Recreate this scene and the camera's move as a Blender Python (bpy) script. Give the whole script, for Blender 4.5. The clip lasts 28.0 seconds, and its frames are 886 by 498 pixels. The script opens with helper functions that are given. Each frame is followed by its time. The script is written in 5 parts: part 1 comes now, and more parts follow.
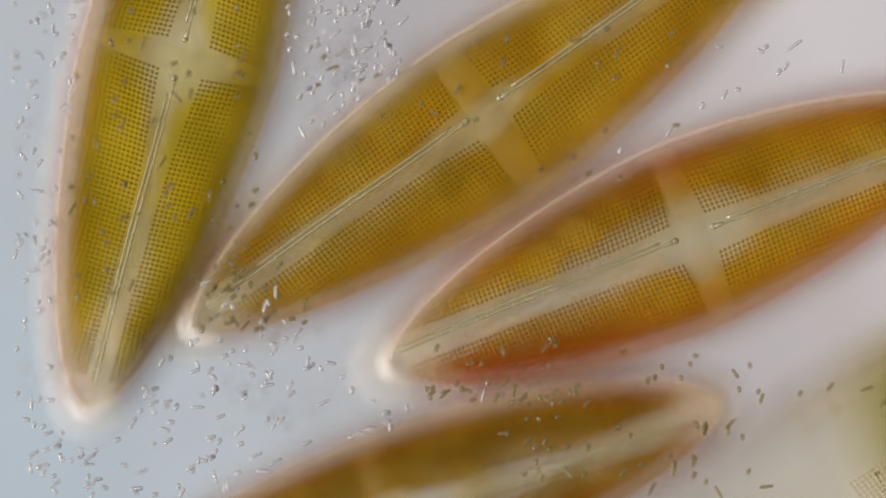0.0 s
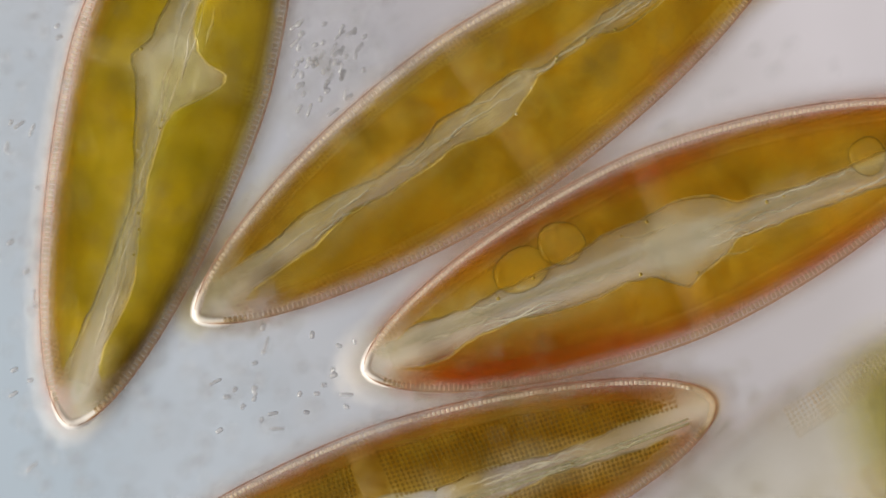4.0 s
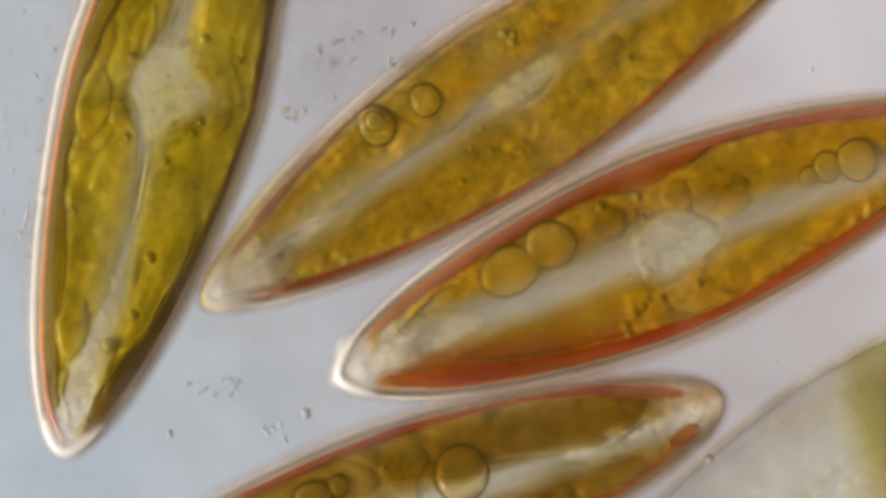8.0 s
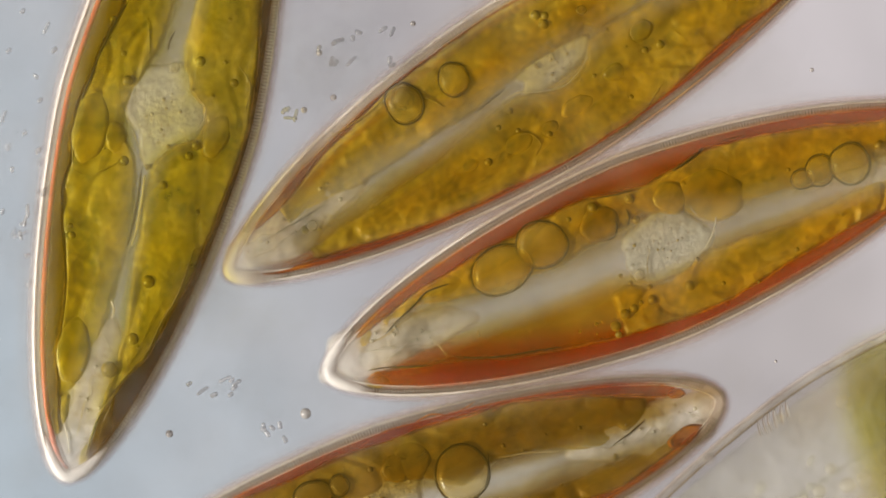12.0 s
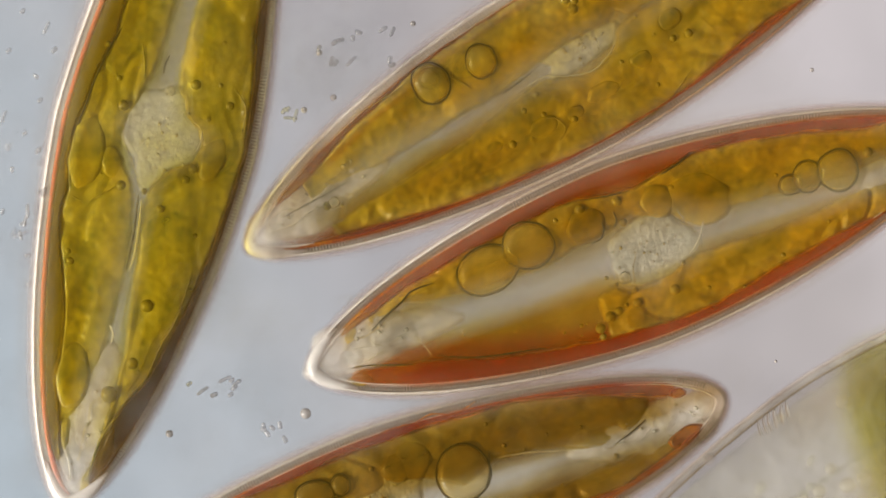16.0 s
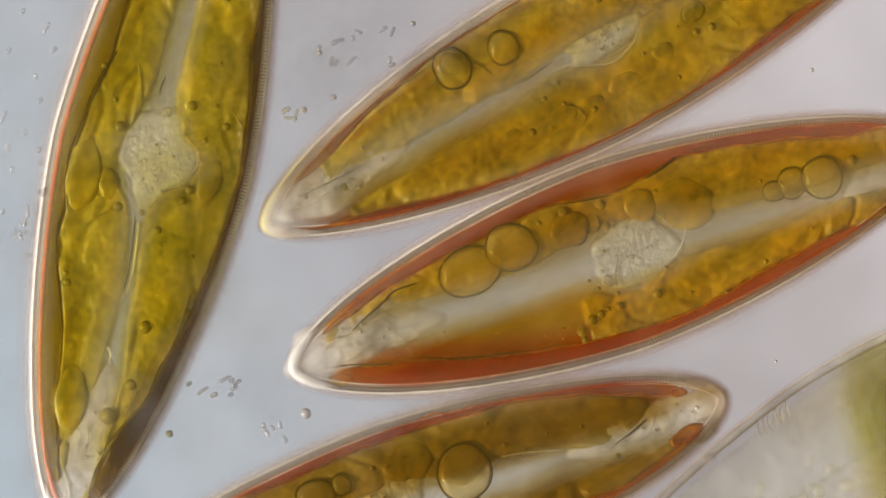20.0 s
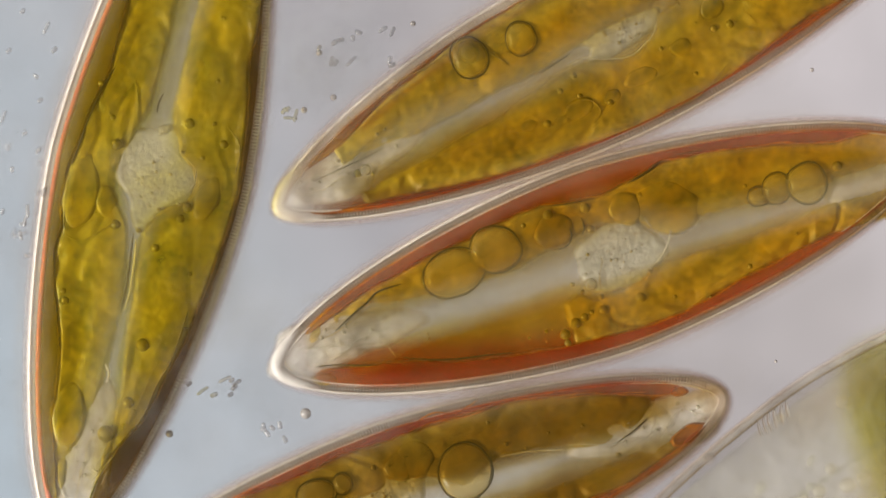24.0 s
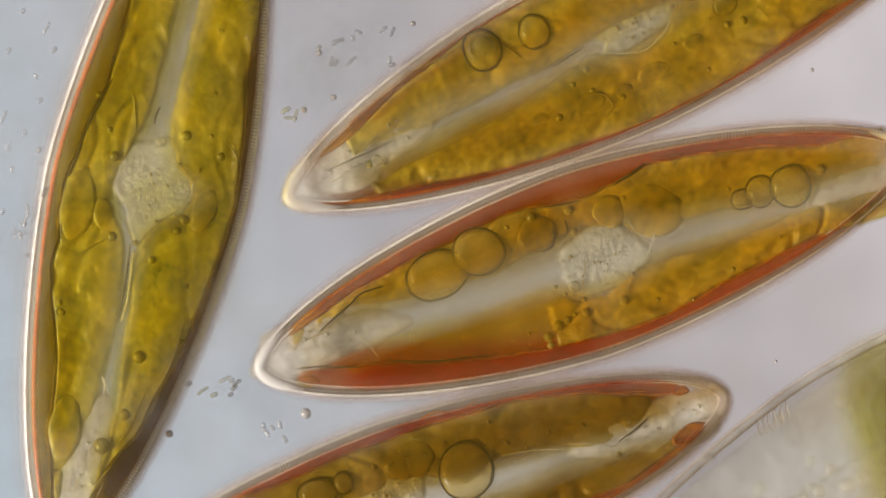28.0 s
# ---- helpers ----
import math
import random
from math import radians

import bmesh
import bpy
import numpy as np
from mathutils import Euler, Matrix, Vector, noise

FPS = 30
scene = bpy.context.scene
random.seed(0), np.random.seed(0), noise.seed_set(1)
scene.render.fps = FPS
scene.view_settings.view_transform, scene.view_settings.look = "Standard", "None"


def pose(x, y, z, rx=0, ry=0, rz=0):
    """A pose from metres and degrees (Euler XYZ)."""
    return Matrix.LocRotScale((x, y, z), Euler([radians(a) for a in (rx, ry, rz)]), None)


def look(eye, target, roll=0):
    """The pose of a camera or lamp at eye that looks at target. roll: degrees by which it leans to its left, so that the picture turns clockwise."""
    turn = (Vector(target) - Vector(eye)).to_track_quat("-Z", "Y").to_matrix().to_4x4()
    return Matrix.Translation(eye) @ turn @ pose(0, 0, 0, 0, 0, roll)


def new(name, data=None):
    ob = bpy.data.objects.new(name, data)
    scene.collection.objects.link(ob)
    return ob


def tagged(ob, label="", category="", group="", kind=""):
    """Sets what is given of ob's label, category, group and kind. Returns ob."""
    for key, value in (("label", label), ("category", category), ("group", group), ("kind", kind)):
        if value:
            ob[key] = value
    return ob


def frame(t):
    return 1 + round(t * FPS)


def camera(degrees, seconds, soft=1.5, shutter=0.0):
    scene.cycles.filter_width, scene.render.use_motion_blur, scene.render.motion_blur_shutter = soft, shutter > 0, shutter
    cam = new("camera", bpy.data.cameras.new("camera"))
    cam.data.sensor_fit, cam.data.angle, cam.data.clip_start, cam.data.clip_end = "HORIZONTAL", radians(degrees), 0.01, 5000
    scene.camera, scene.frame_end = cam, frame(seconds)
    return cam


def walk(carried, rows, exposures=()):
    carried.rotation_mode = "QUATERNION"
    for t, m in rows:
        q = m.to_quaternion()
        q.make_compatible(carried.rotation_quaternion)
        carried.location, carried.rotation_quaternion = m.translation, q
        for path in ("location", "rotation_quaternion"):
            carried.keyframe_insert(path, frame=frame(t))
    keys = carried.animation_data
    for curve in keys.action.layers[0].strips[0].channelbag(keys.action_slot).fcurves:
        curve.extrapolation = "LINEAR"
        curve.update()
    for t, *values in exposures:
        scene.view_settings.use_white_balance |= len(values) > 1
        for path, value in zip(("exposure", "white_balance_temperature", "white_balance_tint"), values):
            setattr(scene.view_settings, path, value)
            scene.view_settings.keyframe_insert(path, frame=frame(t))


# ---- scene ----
# A water mount of living diatoms under a microscope, modelled large: one metre stands for 0.16 mm.
# The lens has a shallow depth of field; its plane of focus is lowered through the cells by lowering the camera.

# heights of the three levels: girdle (0), mantle and upper plastids, crest of the upper valve
Z1, Z2 = 0.074, 0.113
FLOOR = -0.105
H = 0.784 / math.tan(radians(2.5))

cam = camera(5, 28.0, soft=1.5)
cam.data.dof.use_dof = True
cam.data.dof.focus_distance = H
cam.data.dof.aperture_fstop = 0.031
scene.cycles.transparent_max_bounces = 40
walk(cam, [(0.0, pose(-0.021, -0.004, H + Z2)), (0.55, pose(-0.021, -0.004, H + Z2)), (0.8, pose(-0.015, -0.003, H + Z2 - 0.012)),
           (1.0, pose(-0.010, -0.002, H + Z1 + 0.005)), (1.5, pose(-0.007, -0.002, H + Z1 + 0.001)), (2.0, pose(-0.007, -0.002, H + Z1)), (4.5, pose(-0.007, -0.002, H + Z1)),
           (7.6, pose(-0.007, -0.002, H + Z1)), (7.8, pose(-0.004, -0.001, H + 0.035)), (8.0, pose(0, 0, H + 0.012)),
           (8.5, pose(0, 0, H)), (18.0, pose(0, 0, H)), (28.0, pose(0, 0, H))])

# ---- light: an added oblique sun for relief, soft ambient light, and the slide's glow ----
world = bpy.data.worlds.new("illuminator_room")
scene.world = world
world.use_nodes = True
world.node_tree.nodes["Background"].inputs[0].default_value = (1.0, 0.97, 0.94, 1)
world.node_tree.nodes["Background"].inputs[1].default_value = 0.09
# added sun: stands for the side-lit look of interference contrast
sun = new("relief_sun", bpy.data.lights.new("relief_sun", "SUN"))
sun.data.energy, sun.data.angle, sun.data.color = 7.7, radians(10), (1.0, 0.965, 0.87)
sun.matrix_world = look((-3.0, -0.85, 1.8), (0, 0, 0))


# ---- materials ----
def mat(name, a, b, scale=9.0, fine=70.0, rough=0.45, bump=0.25, tint=None, cover=1.0, spec=0.3, vary=0.0, uneven=0.0, relief=0.0, stretch=1.0):
    m = bpy.data.materials.new(name)
    m.use_nodes = True
    nt = m.node_tree
    n, l = nt.nodes, nt.links
    p = n["Principled BSDF"]
    co = n.new("ShaderNodeTexCoord")
    big = n.new("ShaderNodeTexNoise")
    big.inputs["Scale"].default_value, big.inputs["Detail"].default_value = scale, 5
    small = n.new("ShaderNodeTexNoise")
    small.inputs["Scale"].default_value, small.inputs["Detail"].default_value = fine, 4
    fit = n.new("ShaderNodeMapping")
    fit.inputs["Scale"].default_value = (stretch, 1, 1)
    l.new(co.outputs["Object"], fit.inputs[0])
    for t in (big, small):
        l.new(fit.outputs[0], t.inputs["Vector"])
    both = n.new("ShaderNodeMix")
    both.data_type = "FLOAT"
    both.inputs[0].default_value = 0.35
    l.new(big.outputs["Fac"], both.inputs[2])
    l.new(small.outputs["Fac"], both.inputs[3])
    ramp = n.new("ShaderNodeValToRGB")
    ramp.color_ramp.elements[0].position, ramp.color_ramp.elements[1].position = 0.36, 0.64
    ramp.color_ramp.elements[0].color, ramp.color_ramp.elements[1].color = (*a, 1), (*b, 1)
    l.new(both.outputs[0], ramp.inputs[0])
    colour = ramp.outputs[0]
    if vary:
        info = n.new("ShaderNodeObjectInfo")
        hsv = n.new("ShaderNodeHueSaturation")
        span = n.new("ShaderNodeMapRange")
        span.inputs[3].default_value, span.inputs[4].default_value = 1 - vary, 1 + vary
        l.new(info.outputs["Random"], span.inputs[0])
        l.new(span.outputs[0], hsv.inputs["Value"])
        l.new(colour, hsv.inputs["Color"])
        colour = hsv.outputs[0]
    l.new(colour, p.inputs["Base Color"])
    p.inputs["Roughness"].default_value = rough
    p.inputs["Specular IOR Level"].default_value = spec
    if bump:
        bn = n.new("ShaderNodeBump")
        bn.inputs["Strength"].default_value, bn.inputs["Distance"].default_value = bump, 0.01
        height = both.outputs[0]
        if relief:
            wr = n.new("ShaderNodeTexNoise")
            wr.inputs["Scale"].default_value, wr.inputs["Detail"].default_value, wr.inputs["Distortion"].default_value = relief, 1.5, 0.4
            l.new(fit.outputs[0], wr.inputs["Vector"])
            height = wr.outputs["Fac"]
            bn.inputs["Distance"].default_value = 0.03
        l.new(height, bn.inputs["Height"])
        l.new(bn.outputs[0], p.inputs["Normal"])
    if tint:
        tr = n.new("ShaderNodeBsdfTransparent")
        tr.inputs[0].default_value = (*tint, 1)
        if uneven:
            dens = n.new("ShaderNodeValToRGB")
            dens.color_ramp.elements[0].position, dens.color_ramp.elements[1].position = 0.36, 0.62
            dens.color_ramp.elements[0].color = (*[c ** (1 + uneven) for c in tint], 1)
            dens.color_ramp.elements[1].color = (*[c ** (1 - uneven) for c in tint], 1)
            l.new(both.outputs[0], dens.inputs[0])
            l.new(dens.outputs[0], tr.inputs[0])
        mix = n.new("ShaderNodeMixShader")
        mix.inputs[0].default_value = cover
        l.new(tr.outputs[0], mix.inputs[1])
        l.new(p.outputs[0], mix.inputs[2])
        l.new(mix.outputs[0], n["Material Output"].inputs[0])
    return m


def field_material():
    """The transmitted light, painted as glow: blue-grey on one side, warm white on the other, faintly mottled."""
    m = bpy.data.materials.new("field_glow")
    m.use_nodes = True
    nt = m.node_tree
    n, l = nt.nodes, nt.links
    n.remove(n["Principled BSDF"])
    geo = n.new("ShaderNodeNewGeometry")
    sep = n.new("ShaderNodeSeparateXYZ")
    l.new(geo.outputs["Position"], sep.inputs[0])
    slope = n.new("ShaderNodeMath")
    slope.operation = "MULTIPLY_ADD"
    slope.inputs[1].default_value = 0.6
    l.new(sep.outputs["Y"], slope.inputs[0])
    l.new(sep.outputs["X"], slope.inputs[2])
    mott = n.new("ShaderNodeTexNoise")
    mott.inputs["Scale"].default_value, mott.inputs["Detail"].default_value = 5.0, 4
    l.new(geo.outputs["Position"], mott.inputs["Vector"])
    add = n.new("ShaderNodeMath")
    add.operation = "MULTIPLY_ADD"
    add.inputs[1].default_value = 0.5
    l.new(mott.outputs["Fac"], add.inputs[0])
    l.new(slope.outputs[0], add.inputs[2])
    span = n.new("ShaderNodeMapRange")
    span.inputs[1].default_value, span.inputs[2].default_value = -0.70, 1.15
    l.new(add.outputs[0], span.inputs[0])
    # the uneven illumination is put into the glow's colour by position
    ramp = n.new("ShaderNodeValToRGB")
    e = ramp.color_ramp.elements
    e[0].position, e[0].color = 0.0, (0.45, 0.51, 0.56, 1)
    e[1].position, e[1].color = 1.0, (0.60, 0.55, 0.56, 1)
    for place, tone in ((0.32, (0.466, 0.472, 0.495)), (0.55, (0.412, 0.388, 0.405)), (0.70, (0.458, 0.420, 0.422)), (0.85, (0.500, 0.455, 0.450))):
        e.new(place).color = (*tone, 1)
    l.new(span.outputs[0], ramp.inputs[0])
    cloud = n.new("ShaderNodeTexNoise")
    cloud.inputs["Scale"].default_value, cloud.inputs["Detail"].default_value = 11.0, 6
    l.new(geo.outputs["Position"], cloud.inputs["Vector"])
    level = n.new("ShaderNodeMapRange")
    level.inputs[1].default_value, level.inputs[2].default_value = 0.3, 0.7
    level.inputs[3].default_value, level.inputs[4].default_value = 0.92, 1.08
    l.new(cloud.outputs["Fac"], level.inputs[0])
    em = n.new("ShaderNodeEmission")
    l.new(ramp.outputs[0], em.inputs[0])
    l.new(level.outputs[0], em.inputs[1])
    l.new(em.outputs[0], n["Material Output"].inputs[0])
    return m


FIELD = field_material()
PALE = mat("cell_sap", (0.58, 0.51, 0.42), (0.80, 0.74, 0.66), scale=9, fine=60, tint=(0.93, 0.905, 0.84), cover=0.26, bump=0.35, relief=26, stretch=0.2)
GHOST = mat("empty_shell", (0.62, 0.59, 0.54), (0.72, 0.69, 0.64), scale=6, fine=50, tint=(0.88, 0.86, 0.82), cover=0.16, bump=0.6, relief=16)
SILICA = mat("silica", (0.56, 0.52, 0.46), (0.70, 0.66, 0.60), fine=90, rough=0.25, tint=(0.98, 0.96, 0.93), cover=0.26, bump=0.1, spec=0.6)
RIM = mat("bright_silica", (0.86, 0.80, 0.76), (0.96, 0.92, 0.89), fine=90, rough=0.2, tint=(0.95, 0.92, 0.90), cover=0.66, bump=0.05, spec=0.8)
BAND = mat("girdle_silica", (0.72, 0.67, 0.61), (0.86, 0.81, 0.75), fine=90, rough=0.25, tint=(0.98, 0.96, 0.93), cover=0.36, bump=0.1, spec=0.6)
# BLOOM: pale gleam of the lit girdle edge, painted as silica
BLOOM = mat("lit_girdle_ridge", (0.86, 0.79, 0.73), (0.95, 0.89, 0.84), fine=90, rough=0.25, tint=(0.99, 0.97, 0.95), cover=0.15, bump=0.05, spec=0.6)
RAIL = mat("girdle_rail", (0.82, 0.77, 0.72), (0.93, 0.88, 0.83), fine=90, rough=0.25, tint=(0.96, 0.93, 0.90), cover=0.52, bump=0.05, spec=0.6)
# MANTLE: mantle rim of the lit side, its brightness in the colour
MANTLE = mat("lit_mantle_wall", (0.80, 0.70, 0.60), (0.92, 0.84, 0.74), fine=90, rough=0.2, tint=(0.96, 0.92, 0.88), cover=0.025, bump=0.05, spec=0.8)
EDGE = mat("mantle_silica", (0.80, 0.72, 0.66), (0.92, 0.86, 0.82), fine=90, rough=0.2, tint=(0.97, 0.93, 0.90), cover=0.12, bump=0.05, spec=0.8)
PORE = mat("silica_pore", (0.06, 0.052, 0.042), (0.10, 0.088, 0.07), rough=0.4, tint=(0.80, 0.77, 0.72), cover=0.25, bump=0, vary=0.2)
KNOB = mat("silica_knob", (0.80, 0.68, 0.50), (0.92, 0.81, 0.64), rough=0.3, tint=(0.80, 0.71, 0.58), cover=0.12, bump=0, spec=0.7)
FACE = mat("mantle_bead", (0.66, 0.49, 0.10), (0.82, 0.66, 0.20), rough=0.25, tint=(0.92, 0.86, 0.72), cover=0.09, bump=0, spec=0.7)
BEAD = mat("valve_bead", (0.62, 0.47, 0.06), (0.80, 0.64, 0.12), rough=0.25, tint=(0.60, 0.49, 0.25), cover=0.06, bump=0, spec=0.6)
RAPHE = mat("raphe_silica", (0.34, 0.32, 0.20), (0.48, 0.46, 0.34), rough=0.2, tint=(0.82, 0.78, 0.60), cover=0.42, bump=0, spec=0.7)
# CROWN: light along the valve's lit edge, put into the colour
CROWN = mat("lit_side_crown", (0.92, 0.82, 0.73), (0.99, 0.91, 0.83), rough=0.25, tint=(0.96, 0.93, 0.90), cover=0.10, bump=0, spec=0.8)
LINE = mat("mantle_line", (0.30, 0.13, 0.07), (0.44, 0.22, 0.13), rough=0.3, tint=(0.82, 0.66, 0.57), cover=0.4, bump=0)
# LIT_KNOB: a brighter copy of KNOB with the light painted in
LIT_KNOB = mat("lit_side_knob", (0.95, 0.86, 0.71), (0.99, 0.93, 0.80), rough=0.25, tint=(0.95, 0.90, 0.83), cover=0.22, bump=0, spec=0.8)
CHANNEL = mat("channel_plasm", (0.40, 0.365, 0.29), (0.58, 0.54, 0.46), scale=18, fine=90, rough=0.35, tint=(0.955, 0.94, 0.90), cover=0.11, bump=0.3, spec=0.4, relief=60, stretch=0.3)
FASCIA = mat("fascia_silica", (0.50, 0.44, 0.26), (0.66, 0.58, 0.38), rough=0.3, tint=(0.99, 0.97, 0.93), cover=0.036, bump=0.1, spec=0.2)
GRAIN = mat("nucleus_plasm", (0.53, 0.52, 0.49), (0.77, 0.76, 0.73), scale=48, fine=150, tint=(0.95, 0.94, 0.91), cover=0.58, bump=0.27, relief=115)
FLAME = mat("orange_rail", (0.50, 0.13, 0.07), (0.66, 0.22, 0.12), rough=0.3, tint=(0.95, 0.7, 0.55), cover=0.8, bump=0)
FLANGE = mat("girdle_flange", (0.55, 0.49, 0.48), (0.68, 0.62, 0.61), rough=0.3, tint=(0.95, 0.91, 0.91), cover=0.18, bump=0.1)
PLASM = mat("pale_plasma", (0.62, 0.56, 0.50), (0.84, 0.79, 0.73), scale=24, fine=90, tint=(0.99, 0.97, 0.93), cover=0.40, bump=0.28, relief=32)
CREASE = mat("plasma_membrane", (0.80, 0.76, 0.62), (0.95, 0.92, 0.82), rough=0.25, tint=(0.95, 0.92, 0.84), cover=0.42, bump=0, spec=0.5)
STRAND = mat("plasma_strand", (0.62, 0.58, 0.46), (0.80, 0.77, 0.66), rough=0.3, tint=(0.95, 0.93, 0.86), cover=0.22, bump=0, spec=0.4)
CLEAR_RIM = mat("clear_rim", (0.50, 0.47, 0.38), (0.62, 0.59, 0.50), rough=0.3, tint=(0.90, 0.87, 0.80), cover=0.45, bump=0, spec=0.5)
MEMBRANE = mat("shell_membrane", (0.48, 0.47, 0.41), (0.66, 0.65, 0.58), scale=7, fine=50, rough=0.35, tint=(0.975, 0.97, 0.935), cover=0.07, bump=0.3, spec=0.5, uneven=0.6, relief=55)
SAP = mat("clear_vacuole", (0.62, 0.60, 0.50), (0.75, 0.73, 0.64), rough=0.2, tint=(0.97, 0.95, 0.90), cover=0.12, bump=0.1, spec=0.6)
GERM = mat("bacterium_wall", (0.40, 0.395, 0.405), (0.52, 0.51, 0.525), rough=0.25, tint=(0.93, 0.93, 0.95), cover=0.42, bump=0, spec=0.8, vary=0.12)
OVER = mat("bacterium_on_cell", (0.20, 0.17, 0.09), (0.30, 0.26, 0.15), rough=0.25, tint=(0.80, 0.76, 0.64), cover=0.30, bump=0, spec=0.8)
DUST = mat("bright_particle", (0.42, 0.38, 0.36), (0.60, 0.56, 0.54), rough=0.2, tint=(0.9, 0.88, 0.87), cover=0.6, bump=0, spec=0.8)
GREEN = mat("green_plastid", (0.34, 0.36, 0.01), (0.52, 0.47, 0.04), scale=5, fine=40, tint=(0.955, 0.94, 0.74), cover=0.06)


def plastid_materials(tag, gold_a, gold_b, brown_a, brown_b, thin, dense, tan_a, tan_b, tan):
    """thin: what one face of a plastid lets through; dense: the same for the thick side plastids."""
    return {
        "low": mat(tag + "_lower_plastid", gold_a, gold_b, scale=6, fine=30, spec=0.1, tint=[c ** 1.55 for c in thin], cover=0.19, bump=0.8, uneven=0.85, relief=12),
        "up": mat(tag + "_upper_plastid", gold_a, gold_b, scale=10, fine=45, spec=0.1, tint=[c ** 0.55 for c in thin], cover=0.045, bump=0.5, uneven=0.8, relief=30),
        "side": mat(tag + "_side_plastid", brown_a, brown_b, scale=11, fine=60, spec=0.1, tint=[c ** 1.15 for c in dense], cover=0.19, bump=0.7, uneven=0.6, relief=24, stretch=0.4),
        "tan": mat(tag + "_tan_side_plastid", tan_a, tan_b, scale=11, fine=60, spec=0.1, tint=tan, cover=0.17, bump=0.7, uneven=0.6, relief=24, stretch=0.4),
        "tan_wall": mat(tag + "_tan_side_wall", tan_a, tan_b, scale=8, fine=45, spec=0.1, tint=[c ** 0.45 for c in tan], cover=0.10, bump=0.3, uneven=0.4, stretch=0.4),
        "wall": mat(tag + "_side_wall", brown_a, brown_b, scale=8, fine=45, spec=0.1, tint=[c ** 0.55 for c in dense], cover=0.12, bump=0.3, uneven=0.4, stretch=0.4),
        "lobe": mat(tag + "_plastid_lobe", gold_a, gold_b, scale=9, fine=60, spec=0.5, rough=0.3, tint=[c ** 0.3 for c in thin], cover=0.62, bump=0.10, uneven=0.3, relief=45),
        "drop": mat(tag + "_oil", [c * 1.5 + 0.08 for c in gold_a], [c * 1.1 + 0.09 for c in gold_b], scale=4, fine=40, rough=0.25, tint=[c ** 0.15 for c in thin], cover=0.36, bump=0.08, spec=0.6),
        "cap": mat(tag + "_oil_top", [c * 1.5 + 0.08 for c in gold_a], [c * 1.1 + 0.09 for c in gold_b], scale=4, fine=40, rough=0.25, tint=[c ** 0.12 for c in thin], cover=0.13, bump=0.08, spec=0.6),
        "edge": mat(tag + "_oil_edge", [c * 0.5 for c in gold_a], [c * 0.7 for c in gold_b], scale=14, fine=90, rough=0.3, tint=[c ** 0.4 for c in thin], cover=0.25, bump=0, spec=0.5),
        "thin": mat(tag + "_inner_plastid", gold_a, gold_b, scale=10, fine=75, spec=0.45, rough=0.32, tint=[c ** 0.5 for c in thin], cover=0.62, bump=0.25, uneven=0.85, relief=38),
        "under": mat(tag + "_plastid_underside", gold_a, gold_b, scale=9, fine=60, spec=0.1, tint=[c ** 0.2 for c in thin], cover=0.05, bump=0, uneven=0.4),
        "rim": mat(tag + "_plastid_rim", [c * 0.6 + 0.03 for c in gold_a], [c * 0.8 + 0.09 for c in gold_b], scale=14, fine=90, rough=0.3, tint=[c ** 0.6 for c in thin], cover=0.6, bump=0, spec=0.5),
        "dark": mat(tag + "_side_rim", [c * 0.4 for c in brown_a], brown_b, scale=20, fine=90, rough=0.3, tint=dense, cover=0.8, bump=0),
        "line": mat(tag + "_membrane", (0.030, 0.020, 0.004), (0.06, 0.04, 0.008), rough=0.3, bump=0, spec=0.4),
        "gran": mat(tag + "_granule", [c * 0.8 for c in gold_a], [c * 0.9 for c in gold_b], scale=30, fine=90, rough=0.3, bump=0.1, spec=0.6, tint=[c ** 0.3 for c in thin], cover=0.75),
    }


# ---- mesh helpers ----
def part(name, bm, material, parent, label="", smooth=True, rim=None):
    me = bpy.data.meshes.new(name)
    bmesh.ops.recalc_face_normals(bm, faces=bm.faces)
    bm.to_mesh(me)
    bm.free()
    ob = piece(name, me, material, parent, label, smooth)
    me.materials.append(rim or material)
    return ob


def piece(name, me, material, parent, label="", smooth=True):
    if not me.materials:
        me.materials.append(material)
        if smooth:
            me.polygons.foreach_set("use_smooth", [True] * len(me.polygons))
    ob = new(name, me)
    ob.parent = parent
    if label:
        ob["label"] = label
    return ob


# the plan of the cell under construction, along its line of areolae: full size, middle, half-length, half-widths
# of both sides, exponents of the lance, and the offset, lean and bow of its axis
PLAN = {}


def plan(length, width, s0, l, wide, narrow, p, q, w0, lean, bow):
    PLAN.update(length=length, width=width, s0=s0, l=l, wide=wide, narrow=narrow, p=p, q=q, w0=w0, lean=lean, bow=bow)
    return dict(PLAN)


def axis(s, k=None):
    k = k or PLAN
    return k["w0"] + k["lean"] * s + k["bow"] * s * s


def half_width(s, length, width, side=0, k=None):
    """How far the outline lies from the line of the raphe, on one side, or on both on average."""
    k = k or PLAN
    l = max(0.05, k["l"] + 0.009 + length - k["length"])
    w = (k["wide"] if side > 0 else k["narrow"] if side < 0 else (k["wide"] + k["narrow"]) / 2) + 0.009 + width - k["width"]
    x = min(1.0, abs(s - k["s0"]) / l)
    return side * axis(s, k) + w * (1 - x ** k["p"]) ** k["q"]


